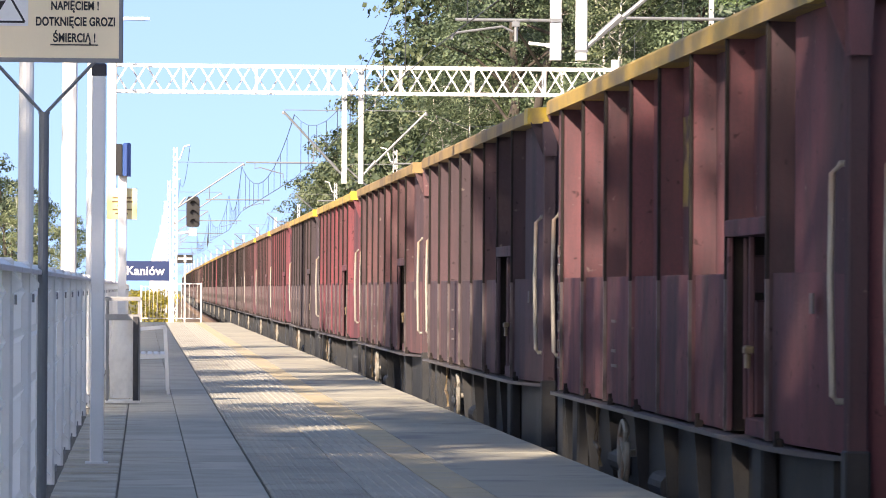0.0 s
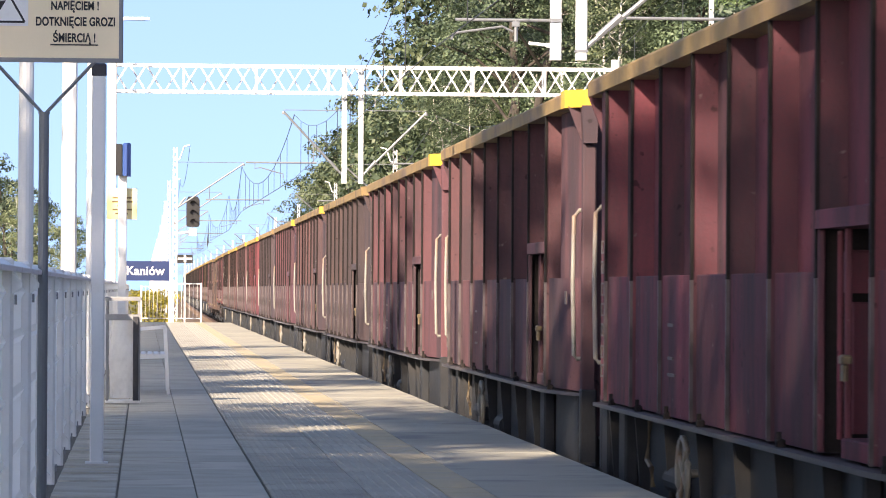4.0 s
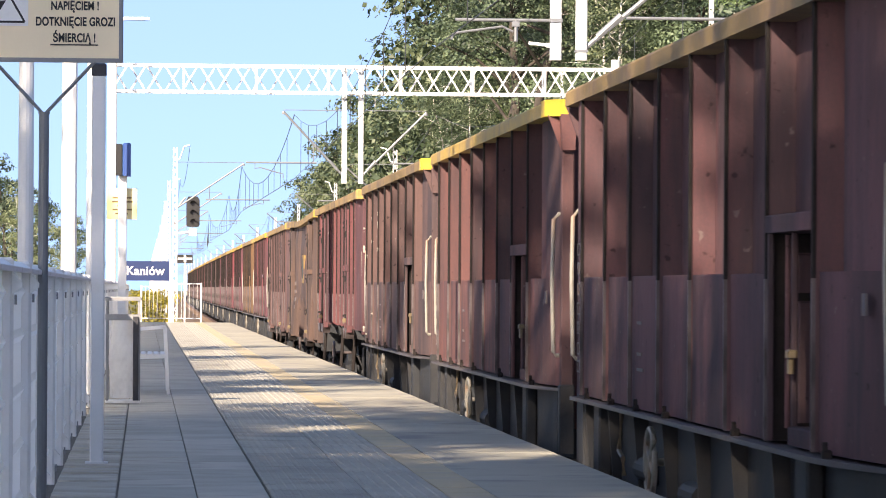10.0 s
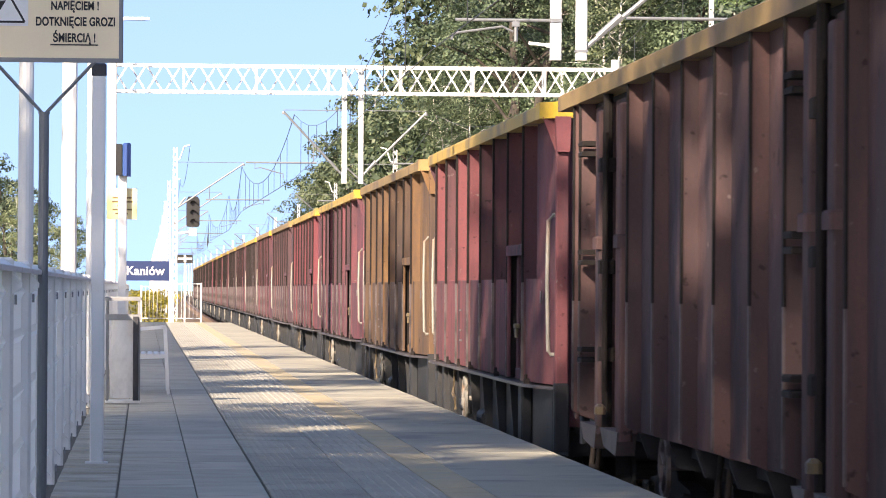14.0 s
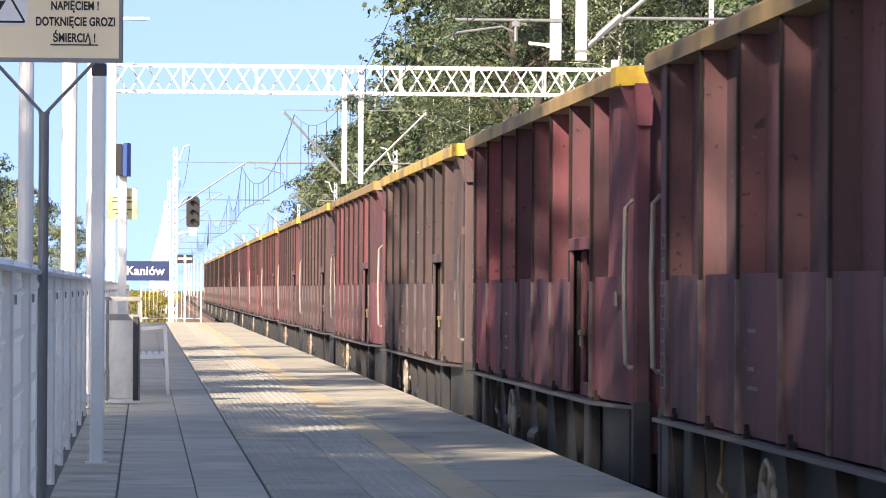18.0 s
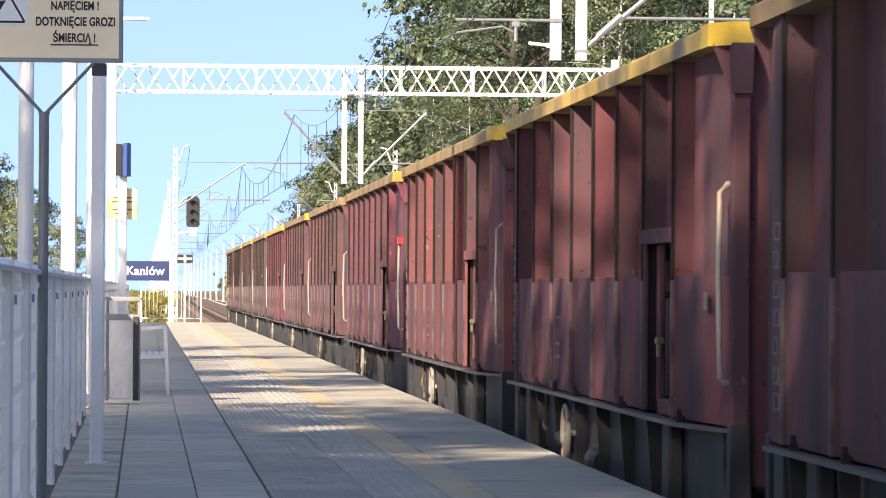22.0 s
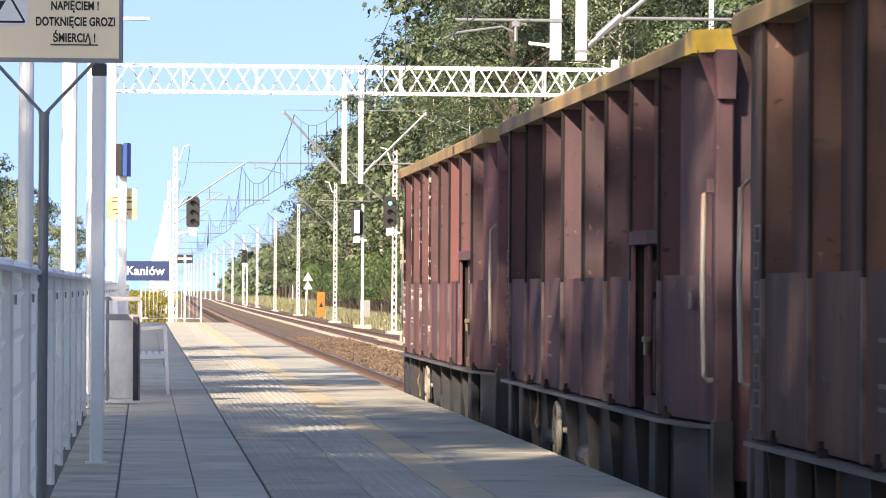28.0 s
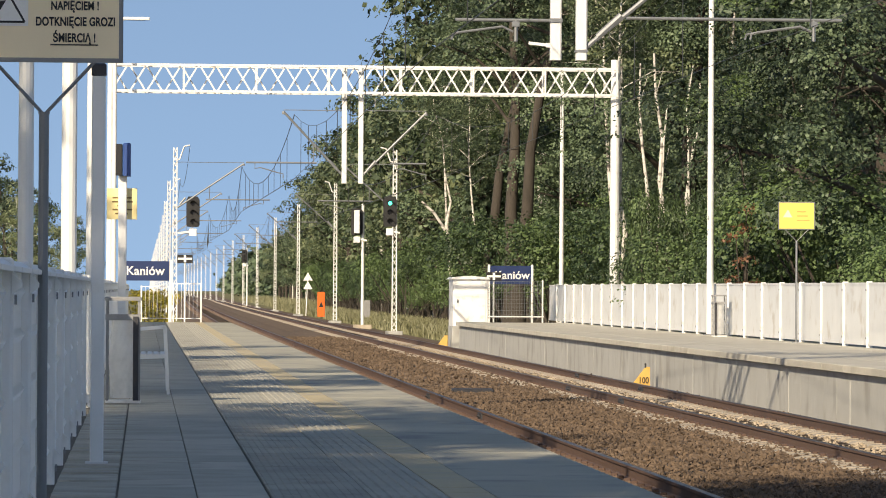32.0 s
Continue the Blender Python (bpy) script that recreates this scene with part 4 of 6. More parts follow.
    part("shaft", Geo().tube((-SIDE + 0.085, a - 0.16, Z0 + 0.1), (-SIDE + 0.085, a - 0.16, ZM + 0.19), 0.014), P, hatch)
    part("latch", Geo().cbox(-SIDE + 0.01, -SIDE + 0.06, a - 0.62, a - 0.52, 1.61, 1.65, 0.01).cbox(-SIDE + 0.02, -SIDE + 0.045, a - 0.6, a - 0.52, 1.53, 1.61, 0.008), MAT["latch"], hatch, "pale worn latch")
    # ribs: dark edges above the seam, worn bare ones below
    rib = Geo()
    rib.prism([(-SIDE, Z0 + 0.03), (-w, Z0 + 0.03), (-w, Z1 - 0.06), (-SIDE - 0.0, Z1 - 0.06)], "y", -0.01, 0.01)
    rib.box(-SIDE - 0.006, -SIDE + 0.012, -0.02, 0.02, ZM - 0.03, Z1 - 0.1, 1)
    rib.box(-SIDE - 0.008, -SIDE + 0.012, -0.012, 0.012, Z0 + 0.03, ZM - 0.03, 2)
    rm = rib.mesh("rib", P, MAT["soot_and_shade"], MAT["worn_edge"])
    clip = Geo().cbox(-SIDE - 0.015, -SIDE + 0.03, -0.03, 0.03, Z0 + 0.014, Z0 + 0.055, 0.008).tube((-SIDE - 0.0, 0, Z0 + 0.05), (-SIDE + 0.0, 0, Z0 + 0.09), 0.014, n=6).mesh("tie_hook", MAT["soot_and_shade"])
    for k, d in enumerate(RIBS):
        part("rib", rm, None, t, at=pose(0, far - d, 0))
        part("rib", rm, None, t, at=pose(0, far - d, 0, 0, 0, 180))
        if k in (0, 1, 2, 3, 5, 7):
            part("tie_hook", clip, None, t, at=pose(0, far - d - 0.35, 0))
    # end posts and the gussets that carry the rim
    for s in (-1, 1):
        for y, o in ((near + 0.03, 1), (far - 0.33, -1)):
            post = Geo().cbox(min(s * (SIDE - 0.2), s * (SIDE - 0.1)), max(s * (SIDE - 0.2), s * (SIDE - 0.1)), y - 0.05, y + 0.06, Z0 + 0.05, Z1 - 0.38, 0.01)
            post = part("corner_post", post, P, t)
            part("post_foot", Geo().cbox(min(s * (SIDE - 0.21), s * (SIDE - 0.09)), max(s * (SIDE - 0.21), s * (SIDE - 0.09)), y - 0.06, y + 0.07, 0.66, Z0 + 0.05, 0.01), MAT["underframe"], post)
            gus = Geo().prism([(s * (SIDE + 0.005), Z1 - 0.11), (s * (SIDE - 0.1), Z1 - 0.11), (s * (SIDE - 0.1), Z1 - 0.38)], "y", y + 0.03, y + 0.06)
            gus.prism([(s * (SIDE - 0.085), Z1 - 0.11), (s * (SIDE - 0.21), Z1 - 0.11), (s * (SIDE - 0.2), Z1 - 0.39), (s * (SIDE - 0.1), Z1 - 0.39)], "y", y - 0.1, y + 0.07)
            part("gusset", gus, P, post)
    # rim, its corners cut off
    o, i = SIDE + 0.02, SIDE - 0.2
    fr = far - 0.16
    ring_o = [(-o, near + 0.1), (-o + 0.13, near - 0.06), (o - 0.13, near - 0.06), (o, near + 0.1), (o, fr - 0.2), (o - 0.16, fr), (-o + 0.16, fr), (-o, fr - 0.2)]
    ring_i = [(-i, near + 0.25), (-i + 0.1, near + 0.12), (i - 0.1, near + 0.12), (i, near + 0.25), (i, fr - 0.3), (i - 0.1, fr - 0.16), (-i + 0.1, fr - 0.16), (-i, fr - 0.3)]
    part("rim", ring_bar(ring_o, ring_i, Z1 - 0.115, Z1), MAT["rim_yellow"], t, "ochre-yellow rim")
    for s in (-1, 1):
        pts = [(-s * (o + 0.006), near + 0.4), (-s * (o + 0.006), near + 0.098), (-s * (o - 0.127), near - 0.066), (-s * (o - 0.42), near - 0.066), (-s * (o - 0.42), near - 0.02), (-s * (o - 0.15), near - 0.02), (-s * (o - 0.05), near + 0.1), (-s * (o - 0.05), near + 0.4)]
        part("rim_corner", Geo().prism(pts, "z", Z1 - 0.122, Z1 + 0.008), MAT["rim_corner"], t, "bright yellow corner")
    # sole flange, which follows the rounded corner, and the skirt below it
    e = SIDE + 0.045
    fl = [(-e, first + 0.32), (-e, last - 0.1)] + [(-e + d * 1.25, last - 0.1 - u * 1.4) for u, d in [(k / 6, 0.16 * (k / 6) ** 1.8) for k in range(1, 7)]]
    part("sole_flange", Geo().prism(fl + [(-1.15, fl[-1][1]), (-1.15, first + 0.32)], "z", Z0 - 0.012, Z0 + 0.014), MAT["flange"], t, "scuffed flange")
    u = Geo()
    u.box(-SIDE + 0.13, 1.3, near + 0.5, far - 0.95, 0.6, Z0 - 0.014)
    u.box(-1.24, 1.24, near + 0.14, near + 0.5, 0.82, Z0 - 0.02).box(-1.24, 1.24, far - 0.75, far - 0.4, 0.82, Z0 - 0.02)
    part("underframe", u, MAT["underframe"], t)
    part("end_skirt", plate_strip([(-SIDE + 0.09, last - 0.1), (-SIDE + 0.13, near + 0.8), (-SIDE + 0.19, near + 0.4), (-SIDE + 0.22, near + 0.12)], 0.62, Z0 - 0.012), MAT["underframe"], t)
    stay = {}
    for wide in (0.016, 0.05):
        stay[wide] = Geo().prism([(-SIDE + 0.13, Z0 - 0.014), (-SIDE + 0.03, Z0 - 0.014), (-SIDE + 0.07, 0.62), (-SIDE + 0.13, 0.6)], "y", -wide, wide).mesh("stay", MAT["underframe"])
    for k, d in enumerate(RIBS[:-1]):
        part("stay", stay[0.016], None, t, at=pose(0, far - d, 0))
    for d in (1.02, 2.0, 10.6):
        part("bolster_end", Geo().cbox(-SIDE + 0.035, -SIDE + 0.13, far - d - 0.16, far - d + 0.16, 0.5, Z0 - 0.014, 0.015), MAT["underframe"], t)
    for d, z in ((4.35, 0.72), (6.5, 0.66)):
        part("air_tank", Geo().tube((-SIDE + 0.12, far - d - 0.3, z + 0.06), (-SIDE + 0.12, far - d + 0.3, z + 0.06), 0.085, 0.085, 14), MAT["underframe"], t)
    part("brake_gear", Geo().sweep([(-SIDE + 0.07, far - 3.2, Z0 - 0.04), (-SIDE + 0.05, far - 3.2, 0.86), (-SIDE + 0.05, far - 3.42, 0.82), (-SIDE + 0.06, far - 3.42, 0.7)], 0.018, 6), MAT["latch"], t, "ochre brake lever")
    part("brake_wheel", hand_wheel(), MAT["rail_pipe"], t, "pale brake handwheel", at=pose(-SIDE + 0.03, far - 5.0, 0.86))
    # handrails at both ends of the side
    hr = Geo().sweep([(-SIDE + 0.1, 0, 1.425), (-SIDE + 0.02, 0, 1.425), (-SIDE + 0.0, 0, 1.45), (-SIDE - 0.01, 0.02, 2.0), (-SIDE + 0.0, 0.04, 2.49), (-SIDE + 0.04, 0.04, 2.535), (-SIDE + 0.12, 0.04, 2.54)], 0.0165, 8)
    hm = hr.mesh("handrail", MAT["rail_pipe"])
    part("handrail", hm, None, t, "pale handrail", at=pose(0.055, near + 0.12, 0))
    part("end_handrail", hm, None, t, "pale handrail", at=pose(0.06, far - 0.24, 0))
    part("rail_bracket", Geo().cbox(-SIDE + 0.06, -SIDE + 0.2, near + 0.08, near + 0.2, 2.5, 2.58, 0.01), P, t)
    # a column of stencilled figures beside the first rib, as bars, and a yellow patch
    for k, z in enumerate((1.34, 1.47, 1.62, 1.76, 1.9, 2.05, 2.19)):
        y, g = first + 0.3, Geo()
        dy, h = 0.2 - 0.03 * (k % 3), 0.09
        for a, b, c, d in ((0, dy, 0, 0.012), (0, dy, h - 0.012, h), (0, 0.03, 0.012, h - 0.012), (dy - 0.03, dy, 0.012, h - 0.012)):
            g.box(-SIDE + 0.004, -SIDE + 0.02, y - b, y - a, z + c, z + d)
        part("stencil", g, MAT["stencil"], t, "faded white stencil bars")
    for k in (0, 1, 3):
        part("stencil", Geo().box(-SIDE + 0.012, -SIDE + 0.0172, far - RIBS[2] - 0.62 + 0.09 * (k % 2), far - RIBS[2] - 0.3, 1.42 + 0.1 * k, 1.44 + 0.1 * k), MAT["stencil"], t, "faded white stencil bar")
    part("stencil", Geo().box(-SIDE + 0.045, -SIDE + 0.055, near + 0.62, near + 0.72, 1.83, 1.93), MAT["stencil"], t, "faded white stencil bar")
    part("paint_patch", Geo().box(-w - 0.006, -w - 0.001, far - RIBS[4] - 0.68, far - RIBS[4] - 0.06, 2.45, 3.0), MAT["patch_yellow"], t, "worn yellow paint patch")
    running_gear(t, BODY)
    return t


def gondola_wagon(dented, sole):
    """An old open wagon with two pairs of hinged doors a side; one kind has ribs, the other dented smooth sheets on tapered stakes."""
    t = thing("gondola_wagon", "battered brown open gondola wagon with side doors", "wagon", group="wagons of the freight train")
    far, near = GBODY / 2, -GBODY / 2
    P, w = MAT["paint"], SIDE - 0.13
    rnd = random.Random(9 + dented)
    doors = ((1.1, 3.5), (10.6, 12.4)) if dented else ((1.3, 4.1), (10.4, 12.1))
    for s in (-1, 1):
        part("side_wall", Geo().box(s * (w - 0.05), s * w, near + 0.2, far - 0.2, sole, Z1 - 0.06), P, t)
    for y in (near + 0.1, far - 0.16):
        e = part("end_wall", Geo().box(-w, w, y, y + 0.06, sole, Z1 - 0.06), P, t)
        for x in (-0.75, 0.0, 0.75):
            part("end_stake", Geo().cbox(x - 0.06, x + 0.06, y - 0.08, y + 0.14, sole, Z1 - 0.1, 0.01), P, e)
    part("floor", Geo().box(-w + 0.05, w - 0.05, near + 0.2, far - 0.2, sole, sole + 0.06), P, t)

    def sheet(s, d0, d1, z0, z1, out, bulge, rough, nx=6, nz=6):
        g = Geo()
        for j in range(nz + 1):
            for i in range(nx + 1):
                u, v = i / nx, j / nz
                o = out + bulge * math.sin(math.pi * u) * math.sin(math.pi * v) + rough * rnd.uniform(-1, 1) * (0 < i < nx) * (0 < j < nz)
                g.v.append((s * (w + max(o, 0.004)), far - d0 + (d0 - d1) * u, z0 + (z1 - z0) * v))
        g.f = [(j * (nx + 1) + i, j * (nx + 1) + i + 1, (j + 1) * (nx + 1) + i + 1, (j + 1) * (nx + 1) + i) for j in range(nz) for i in range(nx)]
        g.m = [0] * len(g.f)
        return g
    top, seam = Z1 - 0.1, 1.96
    for s in (-1, 1):
        # corner plates, turned in at the ends
        for y0, y1 in ((near + 0.12, near + 1.35), (far - 0.12, far - 0.9)):
            part("corner_plate", plate_strip([(s * (w - 0.01), y0), (s * (w + 0.07), y0 + (y1 - y0) * 0.45), (s * (w + 0.1), y1)], sole - 0.05, top), P, t)
        stops = [0.9, doors[0][0]] + ([doors[0][1], 5.0, 6.3, 8.2, doors[1][0]] if dented else [doors[0][1], 5.4, 6.7, 8.0, 9.3, doors[1][0]]) + [doors[1][1], 13.3]
        for d0, d1 in zip(stops, stops[1:]):
            if (d0, d1) in doors:
                continue
            if dented:
                part("side_sheet", sheet(s, d0, d1, sole - 0.03, top, 0.05, 0.05, 0.035), P, t)
            else:
                part("side_sheet", sheet(s, d0 + 0.01, d1 - 0.01, sole - 0.03, top, 0.03, 0.02, 0.012, 6, 9), P, t)
        for k, d in enumerate(stops):
            if dented:
                st = [(s * (w + 0.02), sole - 0.12), (s * (w + 0.17), sole - 0.05), (s * (w + 0.13), 1.6), (s * (w + 0.04), seam), (s * (w + 0.02), top)]
            else:
                st = [(s * w, sole - 0.05), (s * (w + 0.12), sole + 0.0), (s * (w + 0.125), top), (s * w, top)]
            g = Geo().prism(st, "y", far - d - 0.016, far - d + 0.016)
            if not dented:
                g.box(min(s * (w + 0.12), s * (w + 0.134)), max(s * (w + 0.12), s * (w + 0.134)), far - d - 0.022, far - d + 0.022, seam - 0.1, top, 1)
                g.box(min(s * (w + 0.12), s * (w + 0.134)), max(s * (w + 0.12), s * (w + 0.134)), far - d - 0.014, far - d + 0.014, sole + 0.02, seam - 0.1, 2)
            part("stake", g, [P, MAT["soot_and_shade"], MAT["worn_edge"]], t)
    # doors: two hung leaves, heavy jambs, three hinges a side, lock bars and hooked feet
    for d0, d1 in doors:
        mid = (d0 + d1) / 2 + 0.1
        # thin black sheet paints in the shade between the door leaves
        part("door_recess", Geo().box(-w - 0.012, -w - 0.002, far - d1, far - d0, sole, top), MAT["soot_and_shade"], t, "black sheet painted for the shade of the gap")
        for a, b in ((d0 + 0.42, mid - 0.12), (mid + 0.12, d1 - 0.2)):
            leaf = part("door_leaf", Geo().cbox(-w - 0.06, -w - 0.02, far - b, far - a, sole - 0.05, top - 0.08, 0.01), P, t)
            part("jamb", Geo().cbox(-w - 0.15, -w - 0.06, far - b, far - b + 0.16, sole - 0.1, top - 0.14, 0.012), P, leaf)
            part("tie_plate", Geo().cbox(-w - 0.17, -w - 0.06, far - b - 0.02, far - b + 0.2, 2.22, 2.31, 0.012), P, leaf)
            part("foot", Geo().prism([(far - a, sole - 0.04), (far - b, sole - 0.04), (far - b + 0.1, sole - 0.2), (far - a - 0.2, sole - 0.16)], "x", -w - 0.16, -w - 0.03), MAT["worn_edge" if not dented else "soot_and_shade"], leaf)
        bar = part("lock_bar", Geo().tube((-w - 0.1, far - mid, sole - 0.1), (-w - 0.1, far - mid, top - 0.02), 0.035).tube((-w - 0.13, far - mid - 0.11, sole + 0.2), (-w - 0.13, far - mid - 0.11, top - 0.3), 0.02), MAT["soot_and_shade"], t)
        for z in (1.45, 2.05, 2.75):
            part("bar_guide", Geo().cbox(-w - 0.16, -w - 0.05, far - mid - 0.07, far - mid + 0.07, z, z + 0.1, 0.012), MAT["soot_and_shade"], bar)
        for z in (1.42, 2.12, 2.9):
            part("hinge", Geo().cbox(-w - 0.15, -w - 0.01, far - d0 - 0.34, far - d0 - 0.08, z, z + 0.035, 0.008).cbox(-w - 0.15, -w - 0.01, far - d0 - 0.34, far - d0 - 0.08, z + 0.075, z + 0.11, 0.008), MAT["soot_and_shade"], t)
        part("hook", Geo().cbox(-w - 0.2, -w - 0.13, far - mid - 0.2, far - mid - 0.1, sole + 0.05, sole + 0.12, 0.02), MAT["latch"], t, "ochre latch hook")
    # rim, sagging a little on the dented kind
    n, o, i = 12, w + 0.15, w - 0.04
    for s in (-1, 1):
        g = Geo()
        for k in range(n + 1):
            y = far + 0.02 - (GBODY + 0.04) * k / n
            dz = -0.07 * math.sin(math.pi * k / n) ** 2 if dented else 0.0
            g.v += [(s * o, y, Z1 - 0.13 + dz), (s * o, y, Z1 - 0.02 + dz), (s * (o - 0.03), y, Z1 + dz), (s * i, y, Z1 + dz), (s * i, y, Z1 - 0.13 + dz)]
        g.f = [(5 * k + q, 5 * k + (q + 1) % 5, 5 * k + 5 + (q + 1) % 5, 5 * k + 5 + q) for k in range(n) for q in range(5)] + [(4, 3, 2, 1, 0), tuple(5 * n + q for q in range(5))]
        g.m = [0] * len(g.f)
        part("rim", g, MAT["rim_dull"], t, "dirty ochre rim")
    for y in (near - 0.02, far - 0.12):
        part("end_rim", Geo().cbox(-w + 0.06, w - 0.06, y, y + 0.14, Z1 - 0.13, Z1 - 0.012, 0.02), MAT["rim_dull"], t, "dirty ochre rim")
    for s in (-1, 1):
        part("rim_corner", Geo().cbox(min(s * (w - 0.05), s * (w + 0.158)), max(s * (w - 0.05), s * (w + 0.158)), near - 0.035, near + 0.3, Z1 - 0.14, Z1 + 0.008, 0.02), MAT["rim_yellow"], t, "yellow corner")
        part("corner_post", Geo().cbox(min(s * (w - 0.12), s * (w + 0.06)), max(s * (w - 0.12), s * (w + 0.06)), near + 0.02, near + 0.14, sole - 0.1, Z1 - 0.13, 0.012), P, t)
    for y0 in (near + 0.06, far - 0.26):
        part("headstock", Geo().cbox(-1.35, 1.35, y0, y0 + 0.2, 0.78, sole - 0.02, 0.02), MAT["underframe"], t)
    part("underframe", Geo().box(-0.55, 0.55, near + 0.2, far - 0.2, 0.7, sole - 0.01).box(-1.25, 1.25, near + 0.2, far - 0.2, sole - 0.14, sole - 0.02), MAT["underframe"], t)
    for d in stops[1:-1]:
        part("bracket", Geo().prism([(-0.6, sole - 0.1), (-w - 0.04, sole - 0.04), (-w + 0.02, sole - 0.2), (-0.6, sole - 0.34)], "y", far - d - 0.03, far - d + 0.03), MAT["underframe"], t)
    for d in (1.2, 7.4, 11.2):
        part("step", Geo().pipe([(-w + 0.02, far - d, sole), (-w - 0.02, far - d, 0.66), (-w - 0.02, far - d - 0.38, 0.66), (-w + 0.02, far - d - 0.38, sole)], 0.018), MAT["soot_and_shade"], t)
    part("brake_wheel", hand_wheel(0.19), MAT["worn_edge"], t, "worn brake handwheel", at=pose(-w - 0.03, far - 5.3, 0.84))
    hm = Geo().sweep([(-w + 0.1, 0, 1.4), (-w - 0.03, 0, 1.4), (-w - 0.05, 0, 2.5), (-w + 0.1, 0, 2.53)], 0.016, 8).mesh("handrail", MAT["rail_pipe"])
    part("handrail", hm, None, t, "pale handrail", at=pose(0, near + 0.16, 0))
    part("handrail", hm, None, t, "pale handrail", at=pose(0.03, far - 0.2, 0))
    if dented:
        plate = part("emblem_panel", Geo().box(-w - 0.125, -w - 0.06, far - 9.35, far - 8.4, 2.05, 2.62), MAT["patch_yellow"], t, "worn yellow painted panel")
        part("emblem", Geo().prism([(far - 8.87 + 0.2 * math.cos(k * math.tau / 14) * (0.6 if math.sin(k * math.tau / 14) > 0.2 else 1), 2.34 + 0.21 * math.sin(k * math.tau / 14)) for k in range(14)], "x", -w - 0.13, -w - 0.122), MAT["emblem"], plate, "faded dark green emblem")
        for k in range(4):
            part("stencil", Geo().box(-w - 0.1, -w - 0.07, far - 4.45, far - 3.9 - 0.1 * (k % 2), 1.5 + 0.17 * k, 1.58 + 0.17 * k), MAT["stencil"], t, "faded white stencil bar")
    running_gear(t, GBODY)
    return t


GEAR = {
    "bogie": bogie_geo().mesh("bogie", MAT["underframe"]),
    "wheel": wheel_geo().mesh("wheelset", MAT["underframe"]),
    "buffer": Geo().tube((0, 0, 0), (0, 0.3, 0), 0.11, 0.1, 12).tube((0, 0.3, 0), (0, 0.42, 0), 0.07, 0.07, 12).tube((0, 0.41, 0), (0, 0.44, 0), 0.22, 0.22, 16).mesh("buffer", MAT["underframe"]),
    "hook": Geo().cbox(-0.05, 0.05, 0, 0.35, -0.06, 0.06, 0.02).tube((0, 0.3, -0.05), (0, 0.36, -0.4), 0.03).mesh("coupling", MAT["underframe"]),
}

# Paint: red, brown, dark, brick and orange-brown
TONES = {"r": (0.212, 0.069, 0.08), "b": (0.15, 0.088, 0.078), "d": (0.105, 0.074, 0.074), "k": (0.18, 0.077, 0.08), "o": (0.25, 0.125, 0.06), "R": (0.238, 0.064, 0.077), "p": (0.165, 0.09, 0.066)}
WORDS = {"r": "red", "R": "bright red", "b": "brown", "d": "dark brown", "k": "rust-red", "o": "orange-brown", "p": "orange-brown"}
# From the last wagon forward: tone, a capital G, L or D before it for a high, low or dented gondola, y after it for a clean yellow rim
WAGONS = "k k b b Ry k k r R ry k b r by R b Ry ry o ry Lb Dp Gk b ky k ry d k b d k k R dy Ry k d ky d k".split()
PITCH = 13.85                 # from one box wagon to the next
OLD_WAGONS = 14.1, 14.9, 15.15, 15.55   # the same past the three gondolas


def ahead(k):
    """How far the far end of a wagon runs ahead of the tail."""
    if k < 20:
        return PITCH * k
    if k < 24:
        return PITCH * 19 + sum(OLD_WAGONS[:k - 19])
    return PITCH * 19 + sum(OLD_WAGONS) + PITCH * (k - 23)


# The train surges a little in its couplings: metres ahead of a steady run, second by second
SURGE = (0.04, -0.37, 0.03, 0.06, 0.1, 0.15, 0.19, 0.1, -0.02, 0.06, 0.28, 0.08, -0.5, 0.35, 0.65, 0.55, 0.4, 0.34, 0.11, 0.7, -0.13, -0.5, 0.3, -0.43, 0.11, -0.03, 0.05, 0.2, 0.25, -0.07, 0.0, 0.0, 0.0)


def tail(t):
    """Where the tail of the train stands along the line."""
    return 561.255 - 17.9383 * t - 0.028057 * t * t + 0.00052355 * t ** 3 + SURGE[t]


BARE_ENDS = (1, 6, 7, 8, 9, 10, 11, 13, 14, 27, 31)   # wagons without a handrail at the far end


